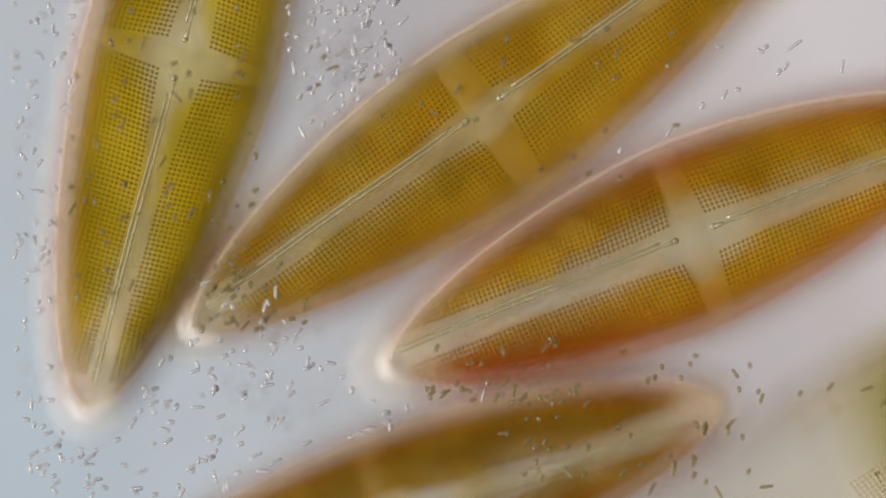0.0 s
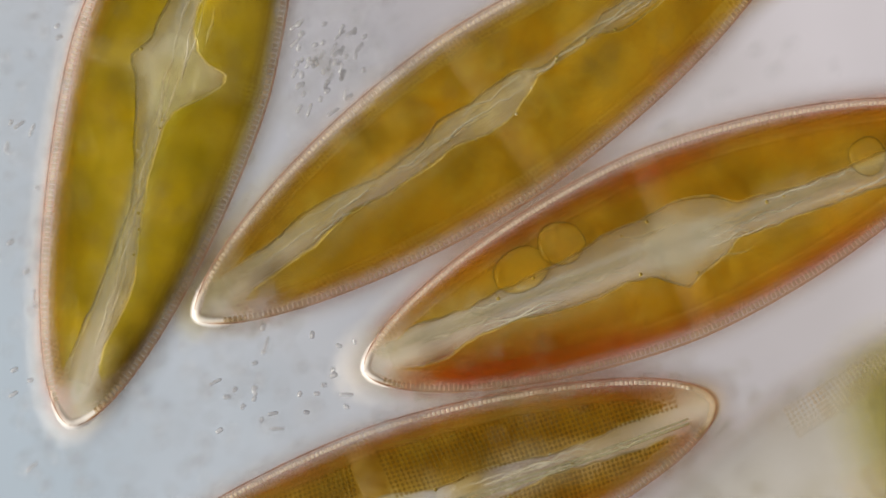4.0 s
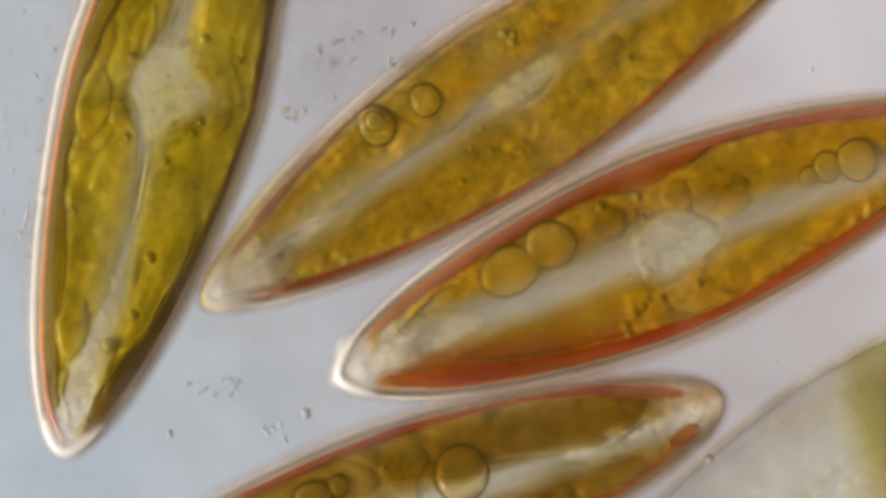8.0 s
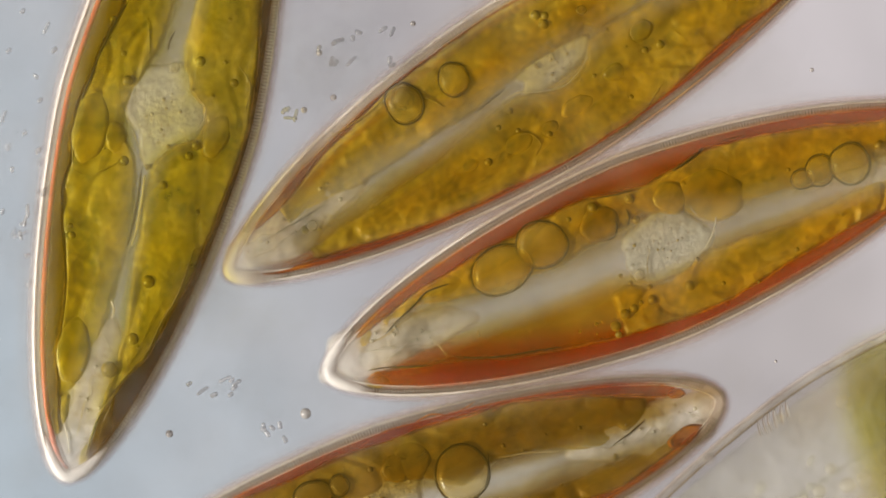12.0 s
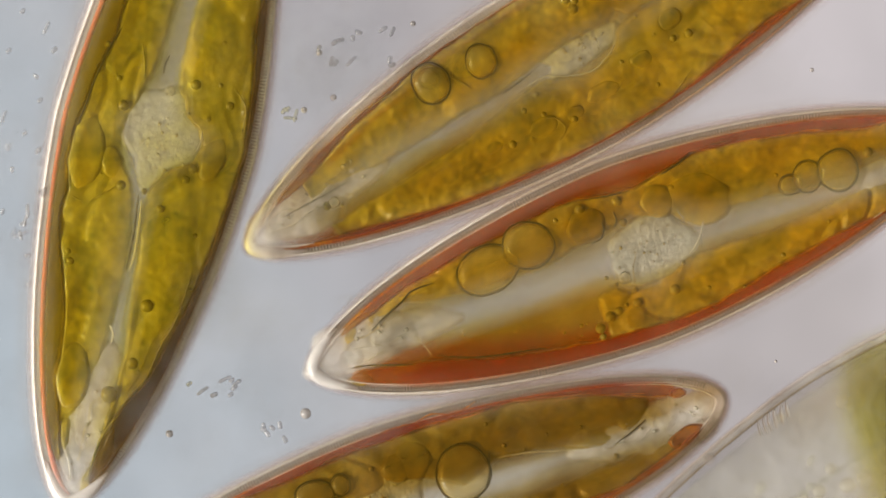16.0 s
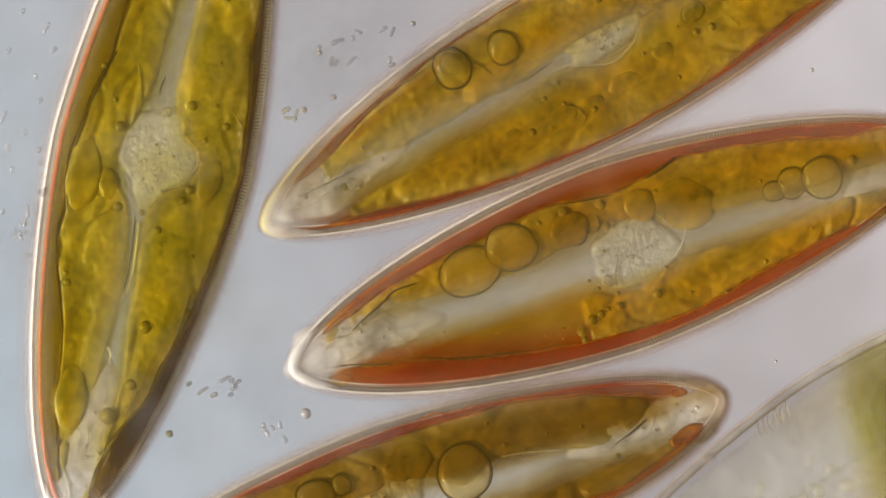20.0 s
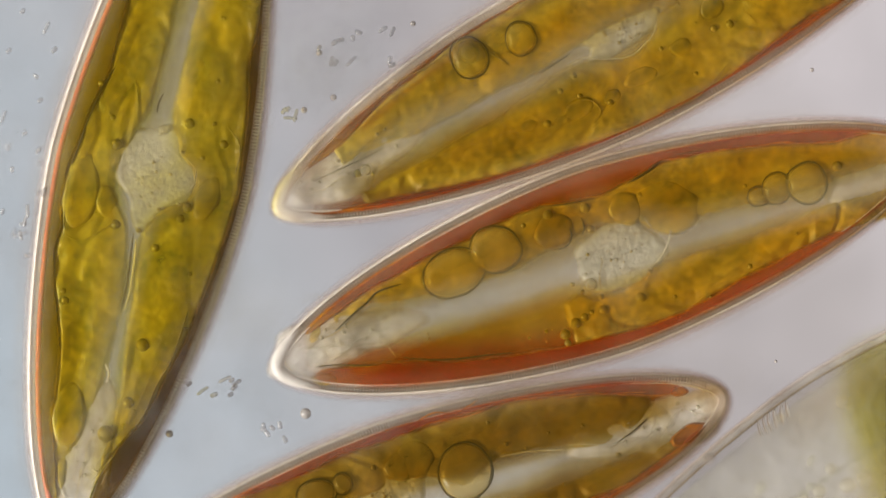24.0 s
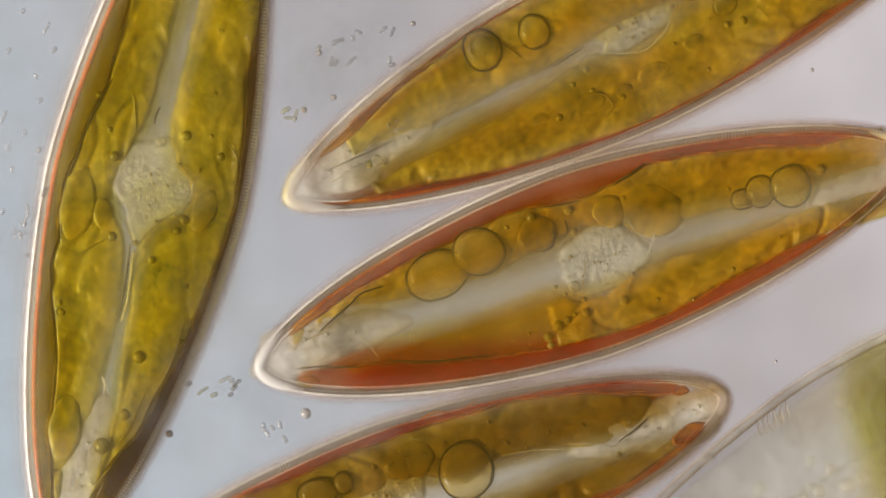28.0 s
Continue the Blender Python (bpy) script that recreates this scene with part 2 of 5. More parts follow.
def outline(length, width, n):
    """n points round the lance-shaped outline, evenly spaced: (s, w, direction along it)."""
    fine = []
    l = PLAN["l"] + 0.009 + length - PLAN["length"]
    for i in range(1440):
        f = 2 * math.pi * i / 1440
        s, side = PLAN["s0"] - l * math.cos(f), 1 if f < math.pi else -1
        fine.append((s, side * half_width(s, length, width, side)))
    pts = np.array(fine + fine[:1])
    arc = np.r_[0, np.cumsum(np.hypot(*np.diff(pts, axis=0).T))]
    at = np.linspace(0, arc[-1], n, endpoint=False)
    xs, ys = np.interp(at, arc, pts[:, 0]), np.interp(at, arc, pts[:, 1])
    dx, dy = np.roll(xs, -1) - np.roll(xs, 1), np.roll(ys, -1) - np.roll(ys, 1)
    return [(float(a), float(b), math.atan2(d, c)) for a, b, c, d in zip(xs, ys, dx, dy)]


def ring(length, width, section, n=360, side=0):
    """A closed ring along the outline; section: (inset from the outline, height) round its profile."""
    bm = bmesh.new()
    rows, sides = [], []
    for s, w, a in outline(length, width, n):
        nx, ny = math.sin(a), -math.cos(a)
        rows.append([bm.verts.new((s + nx * d, w + ny * d, z)) for d, z in section])
        sides.append(1 if w > axis(s) else -1)
    k = len(section)
    for i in range(n):
        if side and sides[i] != side:
            continue
        for j in range(k):
            bm.faces.new((rows[i][j], rows[(i + 1) % n][j], rows[(i + 1) % n][(j + 1) % k], rows[i][(j + 1) % k]))
    if side:
        bmesh.ops.delete(bm, geom=[v for v in bm.verts if not v.link_faces], context="VERTS")
    return bm


def round_section(inset, z, rx, rz, k=8):
    return [(inset + rx * math.cos(2 * math.pi * i / k), z + rz * math.sin(2 * math.pi * i / k)) for i in range(k)]


def wobble(x, y, seed):
    return noise.noise(Vector((x, y, seed * 7.31)))


def plate(length, side, inner, outer, zc, thick, dome, seed, start=-0.9, stop=0.9, ns=90, nw=12, edge=0.006, blunt=12):
    """A plastid: a lobed slab between inner(s) and outer(s), rounded at its rims, following the dome of the cell."""
    bm = bmesh.new()
    top, low = [], []
    for i in range(ns + 1):
        f = i / ns
        s = length * (start + (stop - start) * f)
        cap = min(1.0, math.sqrt(max(0.0, 1 - (1 - min(1.0, min(f, 1 - f) * blunt)) ** 2)))
        a = inner(s) + edge * (wobble(s * 14, side, seed) + 0.6 * wobble(s * 45, side, seed + 1))
        b = max(a + 0.002, outer(s))
        lip = min(0.0042, 0.3 * (b - a))
        mid, half = a * 0.35 + b * 0.65, 0
        rt, rl = [], []
        for j in range(nw + 1):
            w = a if j == 0 else a + lip + (b - a - lip) * (j - 1) / (nw - 1)
            v = (w - a) / (b - a)
            w = mid + (w - mid) * max(cap, 0.02)
            h = -0.3 * thick if j == 0 else thick * cap * max(0.0, 1 - max(0.0, 2 * v - 1) ** 5) ** 0.5
            z = zc + dome * (1 - (w / 0.18) ** 2)
            lump = 0.25 * thick * wobble(s * 9, w * 16 + side * 5, seed + 2)
            ss = s + 0.004 * wobble(w * 30, s * 5, seed + 3)
            rt.append(bm.verts.new((ss, side * w, z + h + (lump * cap if j else 0))))
            rl.append(rt[-1] if j in (0, nw) else bm.verts.new((ss, side * w, z - h * 0.6)))
        top.append(rt)
        low.append(rl)
    for i in range(ns):
        for j in range(nw):
            bm.faces.new((top[i][j], top[i + 1][j], top[i + 1][j + 1], top[i][j + 1])).material_index = 1 if j == 0 and 1 < i < ns - 2 else 0
            q = [low[i][j], low[i][j + 1], low[i + 1][j + 1], low[i + 1][j]]
            bm.faces.new(q)
    return bm


def knotted(knots):
    """A line along the cell through (place, distance from the raphe), in millimetres."""
    xs, ys = [a for a, b in knots], [b for a, b in knots]
    return lambda s: float(np.interp(s * 1000, xs, ys)) / 1000


def relief_sheet(length, side, inner, outer, seed, start, stop, ns=250, nw=30, thick=0.013, z0=-0.013, lip=0.012, grain=0.0024):
    """A plastid at the level of the girdle: a slab with swollen rims, furrows and a lumpy top."""
    bm = bmesh.new()
    top, low = [], []
    for i in range(ns + 1):
        s = length * (start + (stop - start) * i / ns)
        a = inner(s) + 0.003 * wobble(s * 22, side, seed) + 0.0018 * wobble(s * 70, side, seed + 1)
        b = max(a + 0.004, outer(s))
        end = min(s - length * start, length * stop - s)
        rt, rl = [], []
        for j in range(nw + 1):
            v = j / nw
            v = 0.6 * v + 0.4 * (0.5 - 0.5 * math.cos(math.pi * v))
            w = a + (b - a) * v
            d = min(w - a, 1.5 * (b - w), end)
            rise = math.sqrt(max(0.0, 1 - (1 - min(1.0, d / lip)) ** 2))
            x, y = s, side * w
            furrow = abs(wobble(x * 7 + 2 * wobble(x * 5, y * 9, seed + 4), y * 11, seed + 5))
            h = thick * rise * (0.64 + 0.36 * min(1.0, furrow * 5)) + rise * grain * (1.3 * wobble(x * 19, y * 24, seed + 2) + 0.3 * wobble(x * 85, y * 85, seed + 3))
            rt.append(bm.verts.new((x, y, z0 + h)))
            rl.append(rt[-1] if j in (0, nw) or i in (0, ns) else bm.verts.new((x, y, z0 - 0.3 * thick * rise)))
        top.append(rt)
        low.append(rl)
    for i in range(ns):
        for j in range(nw):
            bm.faces.new((top[i][j], top[i + 1][j], top[i + 1][j + 1], top[i][j + 1]))
            q = list(dict.fromkeys((low[i][j], low[i][j + 1], low[i + 1][j + 1], low[i + 1][j])))
            if len(q) > 2 and not (i in (0, ns - 1) and len(q) < 4 and j in (0, nw - 1)):
                try:
                    bm.faces.new(q).material_index = 1
                except ValueError:
                    pass
    return bm


def channel_sheet(length, gap, seed, start=-0.86, stop=0.84, ns=300, nw=18):
    """The folded plasma between the upper plastids: a thin sheet with long wrinkles."""
    bm = bmesh.new()
    top, low = [], []
    for i in range(ns + 1):
        s = length * (start + (stop - start) * i / ns)
        a, b = -gap(s, -1), gap(s, 1)
        a, b = min(a, (a + b) / 2 - 0.003), max(b, (a + b) / 2 + 0.003)
        rt, rl = [], []
        for j in range(nw + 1):
            w = a + (b - a) * j / nw
            edge = min(1.0, min(w - a, b - w) / 0.006)
            drift = 2.2 * wobble(s * 7, 1.7, seed + 8)
            h = 0.0042 * wobble(s * 9, w * 75 + drift, seed + 6) + 0.0020 * wobble(s * 30, w * 120, seed + 9) + 0.0012 * wobble(s * 95, w * 95, seed + 10)
            rt.append(bm.verts.new((s, w, Z1 - 0.004 + h * edge)))
            rl.append(rt[-1] if j in (0, nw) else bm.verts.new((s, w, Z1 - 0.011)))
        top.append(rt)
        low.append(rl)
    for i in range(ns):
        for j in range(nw):
            bm.faces.new((top[i][j], top[i + 1][j], top[i + 1][j + 1], top[i][j + 1]))
            bm.faces.new((low[i][j], low[i][j + 1], low[i + 1][j + 1], low[i + 1][j]))
    return bm


def lentil(rx, ry, h, power=5, nr=7, na=28, seed=None, amount=0.0, walls=1):
    """A flat round body with steep rounded rims, as an oil drop pressed between plastids."""
    bm = bmesh.new()
    lip = max(0.78, 1 - 0.0032 / min(rx, ry))
    prof = [0.0] + [lip * (i + 1) / (nr - 1) for i in range(nr - 1)] + [1.0]
    levels = []
    for sgn in (1, -1):
        rows = []
        for r in prof[1:]:
            base = min(0.004, 0.5 * h)
            z = sgn * (base + (h - base) * max(0.0, 1 - (r / lip) ** power) ** 0.5) if r < 0.999 else -base * 0.5
            row = []
            for k in range(na):
                a = 2 * math.pi * k / na
                g = 1 + (amount * wobble(math.cos(a) * 1.3, math.sin(a) * 1.3, seed) if seed else 0)
                row.append(bm.verts.new((rx * r * g * math.cos(a), ry * r * g * math.sin(a), z)))
            rows.append(row)
        tip = bm.verts.new((0, 0, sgn * h))
        levels.append(rows)
        for k in range(na):
            bm.faces.new((tip, rows[0][k], rows[0][(k + 1) % na]))
            for i in range(len(rows) - 1):
                q = bm.faces.new((rows[i][k], rows[i + 1][k], rows[i + 1][(k + 1) % na], rows[i][(k + 1) % na]))
                q.material_index = 1 if sgn > 0 and i >= len(rows) - 1 - walls else 0
    bmesh.ops.remove_doubles(bm, verts=bm.verts, dist=1e-6)
    return bm


def ball(r, flat=0.8):
    bm = bmesh.new()
    bmesh.ops.create_icosphere(bm, subdivisions=2, radius=r)
    bmesh.ops.scale(bm, vec=(1, 1, flat), verts=bm.verts)
    return bm


def tube(path, radius, k=6):
    """A tapered tube along (x, y, z) points; radius: a number, or one for each point."""
    bm = bmesh.new()
    rows = []
    for i, p in enumerate(path):
        a, b = Vector(path[max(0, i - 1)]), Vector(path[min(len(path) - 1, i + 1)])
        d = (b - a).normalized()
        side = d.cross(Vector((0, 0, 1))).normalized()
        up = side.cross(d)
        r = radius if isinstance(radius, float) else radius[i]
        rows.append([bm.verts.new(Vector(p) + r * (math.cos(2 * math.pi * j / k) * side + math.sin(2 * math.pi * j / k) * up)) for j in range(k)])
    for i in range(len(rows) - 1):
        for j in range(k):
            bm.faces.new((rows[i][j], rows[i + 1][j], rows[i + 1][(j + 1) % k], rows[i][(j + 1) % k]))
    bm.faces.new(rows[0])
    bm.faces.new(rows[-1])
    return bm


def block_mesh(name, x, y, z):
    """A small block with rounded top edges."""
    bm = bmesh.new()
    low = [bm.verts.new((sx * x, sy * y, -z)) for sx, sy in ((-1, -1), (1, -1), (1, 1), (-1, 1))]
    mid = [bm.verts.new((sx * x, sy * y, z * 0.4)) for sx, sy in ((-1, -1), (1, -1), (1, 1), (-1, 1))]
    top = [bm.verts.new((sx * x * 0.6, sy * y * 0.6, z)) for sx, sy in ((-1, -1), (1, -1), (1, 1), (-1, 1))]
    for a, b in ((low, mid), (mid, top)):
        for i in range(4):
            bm.faces.new((a[i], a[(i + 1) % 4], b[(i + 1) % 4], b[i]))
    bm.faces.new(top)
    bm.faces.new(low[::-1])
    me = bpy.data.meshes.new(name)
    bm.to_mesh(me)
    bm.free()
    return me


def areola_mesh():
    """A rung of the girdle: two small dark chambers, one behind the other."""
    me = block_mesh("areola", 0.0015, 0.0020, 0.0025)
    n = len(me.vertices)
    verts = [(v.co.x, v.co.y + k, v.co.z) for k in (-0.0026, 0.0026) for v in me.vertices]
    faces = [tuple(n * k + c for c in f.vertices) for k in (0, 1) for f in me.polygons]
    pair = bpy.data.meshes.new("areola")
    pair.from_pydata(verts, [], faces)
    return pair


PORE_MESH = areola_mesh()
KNOB_MESH = block_mesh("knob", 0.0026, 0.0042, 0.0030)
LIT_KNOB_MESH = block_mesh("knob", 0.0029, 0.0038, 0.0030)


# ---- the parts of a diatom; x along the cell, y across, z up ----
def crest(s, w, length, width):
    x = min(1.0, abs(w) / max(0.004, half_width(s, length, width, 1 if w > 0 else -1)))
    return Z1 + 0.004 + (Z2 - Z1 - 0.004) * (1 - x ** 4) * (1 - 0.35 * abs(s / length) ** 3)


def lower_valve(cell, length, width, material):
    bm = bmesh.new()
    rings = []
    for inset, z in ((0.010, -0.020), (0.014, -0.050), (0.030, -0.080), (0.060, -0.096), (0.110, FLOOR)):
        rings.append([bm.verts.new((s, w, z)) for s, w, a in outline(length - inset, width - inset, 160)])
    for a, b in zip(rings, rings[1:]):
        for i in range(160):
            bm.faces.new((a[i], a[(i + 1) % 160], b[(i + 1) % 160], b[i]))
    bm.faces.new(rings[-1])
    ob = part("lower_valve", bm, material, cell)
    return ob


def girdle(cell, length, width, beads=470, inner=None, rail=None, lit_ridge=False):
    band = part("girdle_band", ring(length, width, [(0.001, -0.005), (0.004, -0.003), (0.015, -0.003), (0.018, -0.007), (0.017, -0.03), (0.002, -0.03)]), BAND, cell)
    part("flange", ring(length, width, [(-0.010, -0.014), (-0.008, -0.010), (-0.001, -0.008), (0.001, -0.014)]), FLANGE, cell)
    lip = [(-0.003, -0.008), (-0.001, -0.003), (0.0018, 0.001), (0.0034, 0.0), (0.003, -0.008)]
    # rail=RIM paints light on side 1; the other side stays dull silica
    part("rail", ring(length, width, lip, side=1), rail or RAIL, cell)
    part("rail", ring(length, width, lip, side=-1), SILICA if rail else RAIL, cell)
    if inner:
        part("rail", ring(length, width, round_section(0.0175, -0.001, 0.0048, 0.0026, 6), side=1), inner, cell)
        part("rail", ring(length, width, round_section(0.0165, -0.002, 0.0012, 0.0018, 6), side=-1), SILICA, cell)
    else:
        part("rail", ring(length, width, round_section(0.0165, -0.001, 0.0014, 0.0020, 6)), RAIL, cell)
    # added strip: the lit edge's brightness, put into slope and pale colour
    if lit_ridge:
        part("lit_ridge", ring(length, width, [(0.0005, 0.0005), (0.005, 0.0035), (0.011, 0.0062), (0.0145, 0.0068), (0.0165, 0.001)], side=1), BLOOM, cell, "added pale ridge that paints the lit girdle edge bright")
    # one rung every 5.9 mm; the rungs of the far pole are joined into one part
    rungs = []
    for s, w, a in outline(length - 0.009, width - 0.009, beads):
        if abs(w - axis(s)) < 0.028 or (inner and w > axis(s)):
            continue
        rungs.append(pose(s, w, -0.001, 0, 0, math.degrees(a)))
    rungs.sort(key=lambda m: m.translation.x)
    for m in rungs[:290]:
        piece("areola", PORE_MESH, PORE, band, smooth=False).matrix_basis = m
    verts, faces = [], []
    for m in rungs[290:]:
        base = len(verts)
        verts += [tuple(m @ v.co) for v in PORE_MESH.vertices]
        faces += [tuple(base + c for c in f.vertices) for f in PORE_MESH.polygons]
    if verts:
        me = bpy.data.meshes.new("areolae")
        me.from_pydata(verts, [], faces)
        tagged(piece("areolae", me, PORE, band, smooth=False), kind="stuff")
    return band


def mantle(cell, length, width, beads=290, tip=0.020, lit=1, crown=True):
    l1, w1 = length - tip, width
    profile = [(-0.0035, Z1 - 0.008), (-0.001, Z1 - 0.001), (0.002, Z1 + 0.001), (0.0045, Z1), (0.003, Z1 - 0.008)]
    # the rim is painted bright on the lit side, duller opposite
    rim = part("mantle_rim", ring(l1, w1, profile, side=lit), MANTLE, cell, "mantle rim on the lit side, brightness painted in")
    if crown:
        part("mantle_rim", ring(l1 - 0.004, w1, round_section(0.004, Z2 - 0.008, 0.0042, 0.0030, 6), side=lit), CROWN, cell, "upper valve edge on the lit side, painted bright")
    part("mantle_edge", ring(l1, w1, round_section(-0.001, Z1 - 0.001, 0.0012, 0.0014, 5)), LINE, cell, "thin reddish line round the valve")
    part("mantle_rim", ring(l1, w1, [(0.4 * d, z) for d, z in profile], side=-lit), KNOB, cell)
    # knobs take a lit or a shaded colour according to their side
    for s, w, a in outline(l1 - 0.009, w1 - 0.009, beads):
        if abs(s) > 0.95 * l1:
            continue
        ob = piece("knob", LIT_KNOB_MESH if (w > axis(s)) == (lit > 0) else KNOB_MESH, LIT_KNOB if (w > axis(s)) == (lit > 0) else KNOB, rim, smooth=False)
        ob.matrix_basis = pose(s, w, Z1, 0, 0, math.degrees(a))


def mantle_striae(cell, length, width, tip, reach=6):
    """The outer beads of the striae, where they bend down the mantle: one part for each side."""
    l1 = length - tip - 0.010
    for side in (1, -1):
        verts, faces = [], []
        s = -0.93 * l1
        while s < 0.93 * l1:
            s += 0.0086
            lean = 0.10 * (1 - min(1.0, abs(s) / l1)) * (1 if s > 0 else -1)
            hw = half_width(s, l1, width - 0.014, side)
            for k in range(min(reach, int(hw / 0.016))):
                v, c = hw - 0.006 - 0.0085 * k, len(verts)
                z = Z1 + 0.0015 + 0.0012 * k
                a, b = 0.0027 - 0.0003 * k, 0.0036 - 0.0003 * k
                x, y = s - lean * v, side * v
                verts += [(x - a, y, z), (x, y - b, z), (x + a, y, z), (x, y + b, z), (x, y, z + 0.0024)]
                faces += [(c, c + 1, c + 4), (c + 1, c + 2, c + 4), (c + 2, c + 3, c + 4), (c + 3, c, c + 4)]
        me = bpy.data.meshes.new("mantle_striae")
        me.from_pydata(verts, [], faces)
        tagged(piece("mantle_striae", me, FACE, cell, smooth=False), kind="stuff")


def tip_caps(cell, length, width, tip=0.020, upper=None, lower=None):
    """Thickened silica at both poles of the cell."""
    for end in (-1, 1):
        for inset, reach, z, thick, material in ((tip + 0.002, 0.052, Z1 - 0.008, 0.0085, upper or RIM), (0.008, 0.060, -0.006, 0.0118, lower or RIM)):
            path = [(s, w, z) for s, w, a in outline(length - inset, width - 0.010, 900) if end * (s - PLAN["s0"]) > 0 and abs(w - axis(s)) < reach]
            path = sorted(path, key=lambda c: c[1])[::2]
            n = len(path) - 1
            part("pole_cap", tube(path, [0.001 + thick * (1 - abs(2 * i / n - 1) ** 2.5) for i in range(n + 1)], 8), material, cell)


def striae(cell, length, width, gap, fascia, pitch=0.0086, start=-0.93, stop=0.93, sides=(1, -1), drop=0.0, material=None):
    """Rows of beads across the upper valve, one part a row, leaving the axial strip and the central bar clear."""
    lv, wv = length - 0.035, width - 0.014
    s = start * lv
    while s < stop * lv:
        s += pitch
        if abs(s) < fascia:
            continue
        for side in sides:
            lean = 0.10 * (1 - min(1.0, abs(s) / lv)) * (1 if s > 0 else -1)
            hw = half_width(s, lv, wv, side)
            w = gap(s)
            if hw - w < 0.012:
                continue
            count = max(1, int((hw - 0.003 - w) / 0.0085))
            verts, faces = [], []
            for k in range(count * 5):
                v = w + k * 0.0017
                r = (0.0003, 0.0025, 0.0031, 0.0025, 0.0003)[k % 5]
                x, y, z = s - lean * v, side * v, crest(s, side * v, lv, wv) - drop
                verts += [(x - r, y, z - 0.001), (x, y, z - 0.001 + 0.9 * r), (x + r, y, z - 0.001)]
                if k:
                    c = 3 * k
                    faces += [(c - 3, c, c + 1, c - 2), (c - 2, c + 1, c + 2, c - 1)]
            me = bpy.data.meshes.new("stria")
            me.from_pydata(verts, [], faces)
            piece("stria", me, material or BEAD, cell, smooth=False)


def fascia_bar(cell, length, width, half, drop=0.0):
    """The clear thickened bar across the middle of the upper valve, wider towards its ends."""
    lv, wv = length - 0.035, width - 0.014
    bm = bmesh.new()
    rows = []
    for i in range(41):
        w = (-1 + i / 20) * (wv - 0.004)
        h = half * (0.72 + 0.2 * (w / wv) ** 2)
        rows.append([bm.verts.new((s, w, crest(0, w, lv, wv) + z - drop)) for s, z in ((-h, -0.006), (-h * 0.8, -0.001), (0, 0.001), (h * 0.8, -0.001), (h, -0.006))])
    for a, c in zip(rows, rows[1:]):
        for j in range(4):
            bm.faces.new((a[j], a[j + 1], c[j + 1], c[j]))
    part("fascia", bm, FASCIA, cell, "clear pale bar across the valve")


def raphe(cell, length, width, node=0.036, bow=0.006, drop=0.0):
    lv = length - 0.03
    for end in (-1, 1):
        path, rad = [], []
        for i in range(40):
            f = i / 39
            s = end * (node + (lv * 0.93 - node) * f)
            w = bow * math.sin(f * math.pi) + 0.008 * (1 - f) ** 8
            path.append((s, w, crest(s, 0, lv, width) + 0.002 - drop))
            rad.append(0.0016 + 0.0010 * math.sin(f * math.pi) + (0.0035 if i == 0 else 0.002 if i == 1 else 0))
        branch = part("raphe_branch", tube(path, rad), RAPHE, cell)
        part("raphe_ridge", tube([(x, y + 0.008, z - 0.003) for x, y, z in path[2:]], 0.0025), RAPHE, cell)
        part("raphe_end", ball(0.0065), RAPHE, branch).location = path[0]


def side_plastid(cell, length, width, side, knots, start, stop, mats, seed):
    """The plastid against the girdle, seen edge on: a long band with rounded ends."""
    def outer(s):
        return half_width(s, length - 0.015, width - 0.015, side)
    line = knotted(knots)

    def inner(s):
        return max(0.004, min(outer(s) - 0.006, line(s)))
    tone, wall = ("tan", "tan_wall") if side > 0 else ("side", "wall")
    bm = plate(length, side, inner, outer, -0.010, 0.012, 0.0, seed, start, stop, ns=200, nw=8, edge=0.004, blunt=44)
    part("side_plastid", bm, mats[tone], cell, "dark brown plastid edge along the girdle", rim=mats["dark"])
    for z, share, late in ((-0.042, 1.75, 0.02), (0.026, 0.7, 0.12)):
        bm = plate(length, side, lambda s: max(0.004, outer(s) - share * (outer(s) - inner(s))), lambda s: outer(s) - 0.003, z, 0.008, 0.0, seed + 2, start + late, stop, ns=80, nw=5, edge=0.004)
        part("side_plastid", bm, mats[wall], cell, rim=mats[wall])


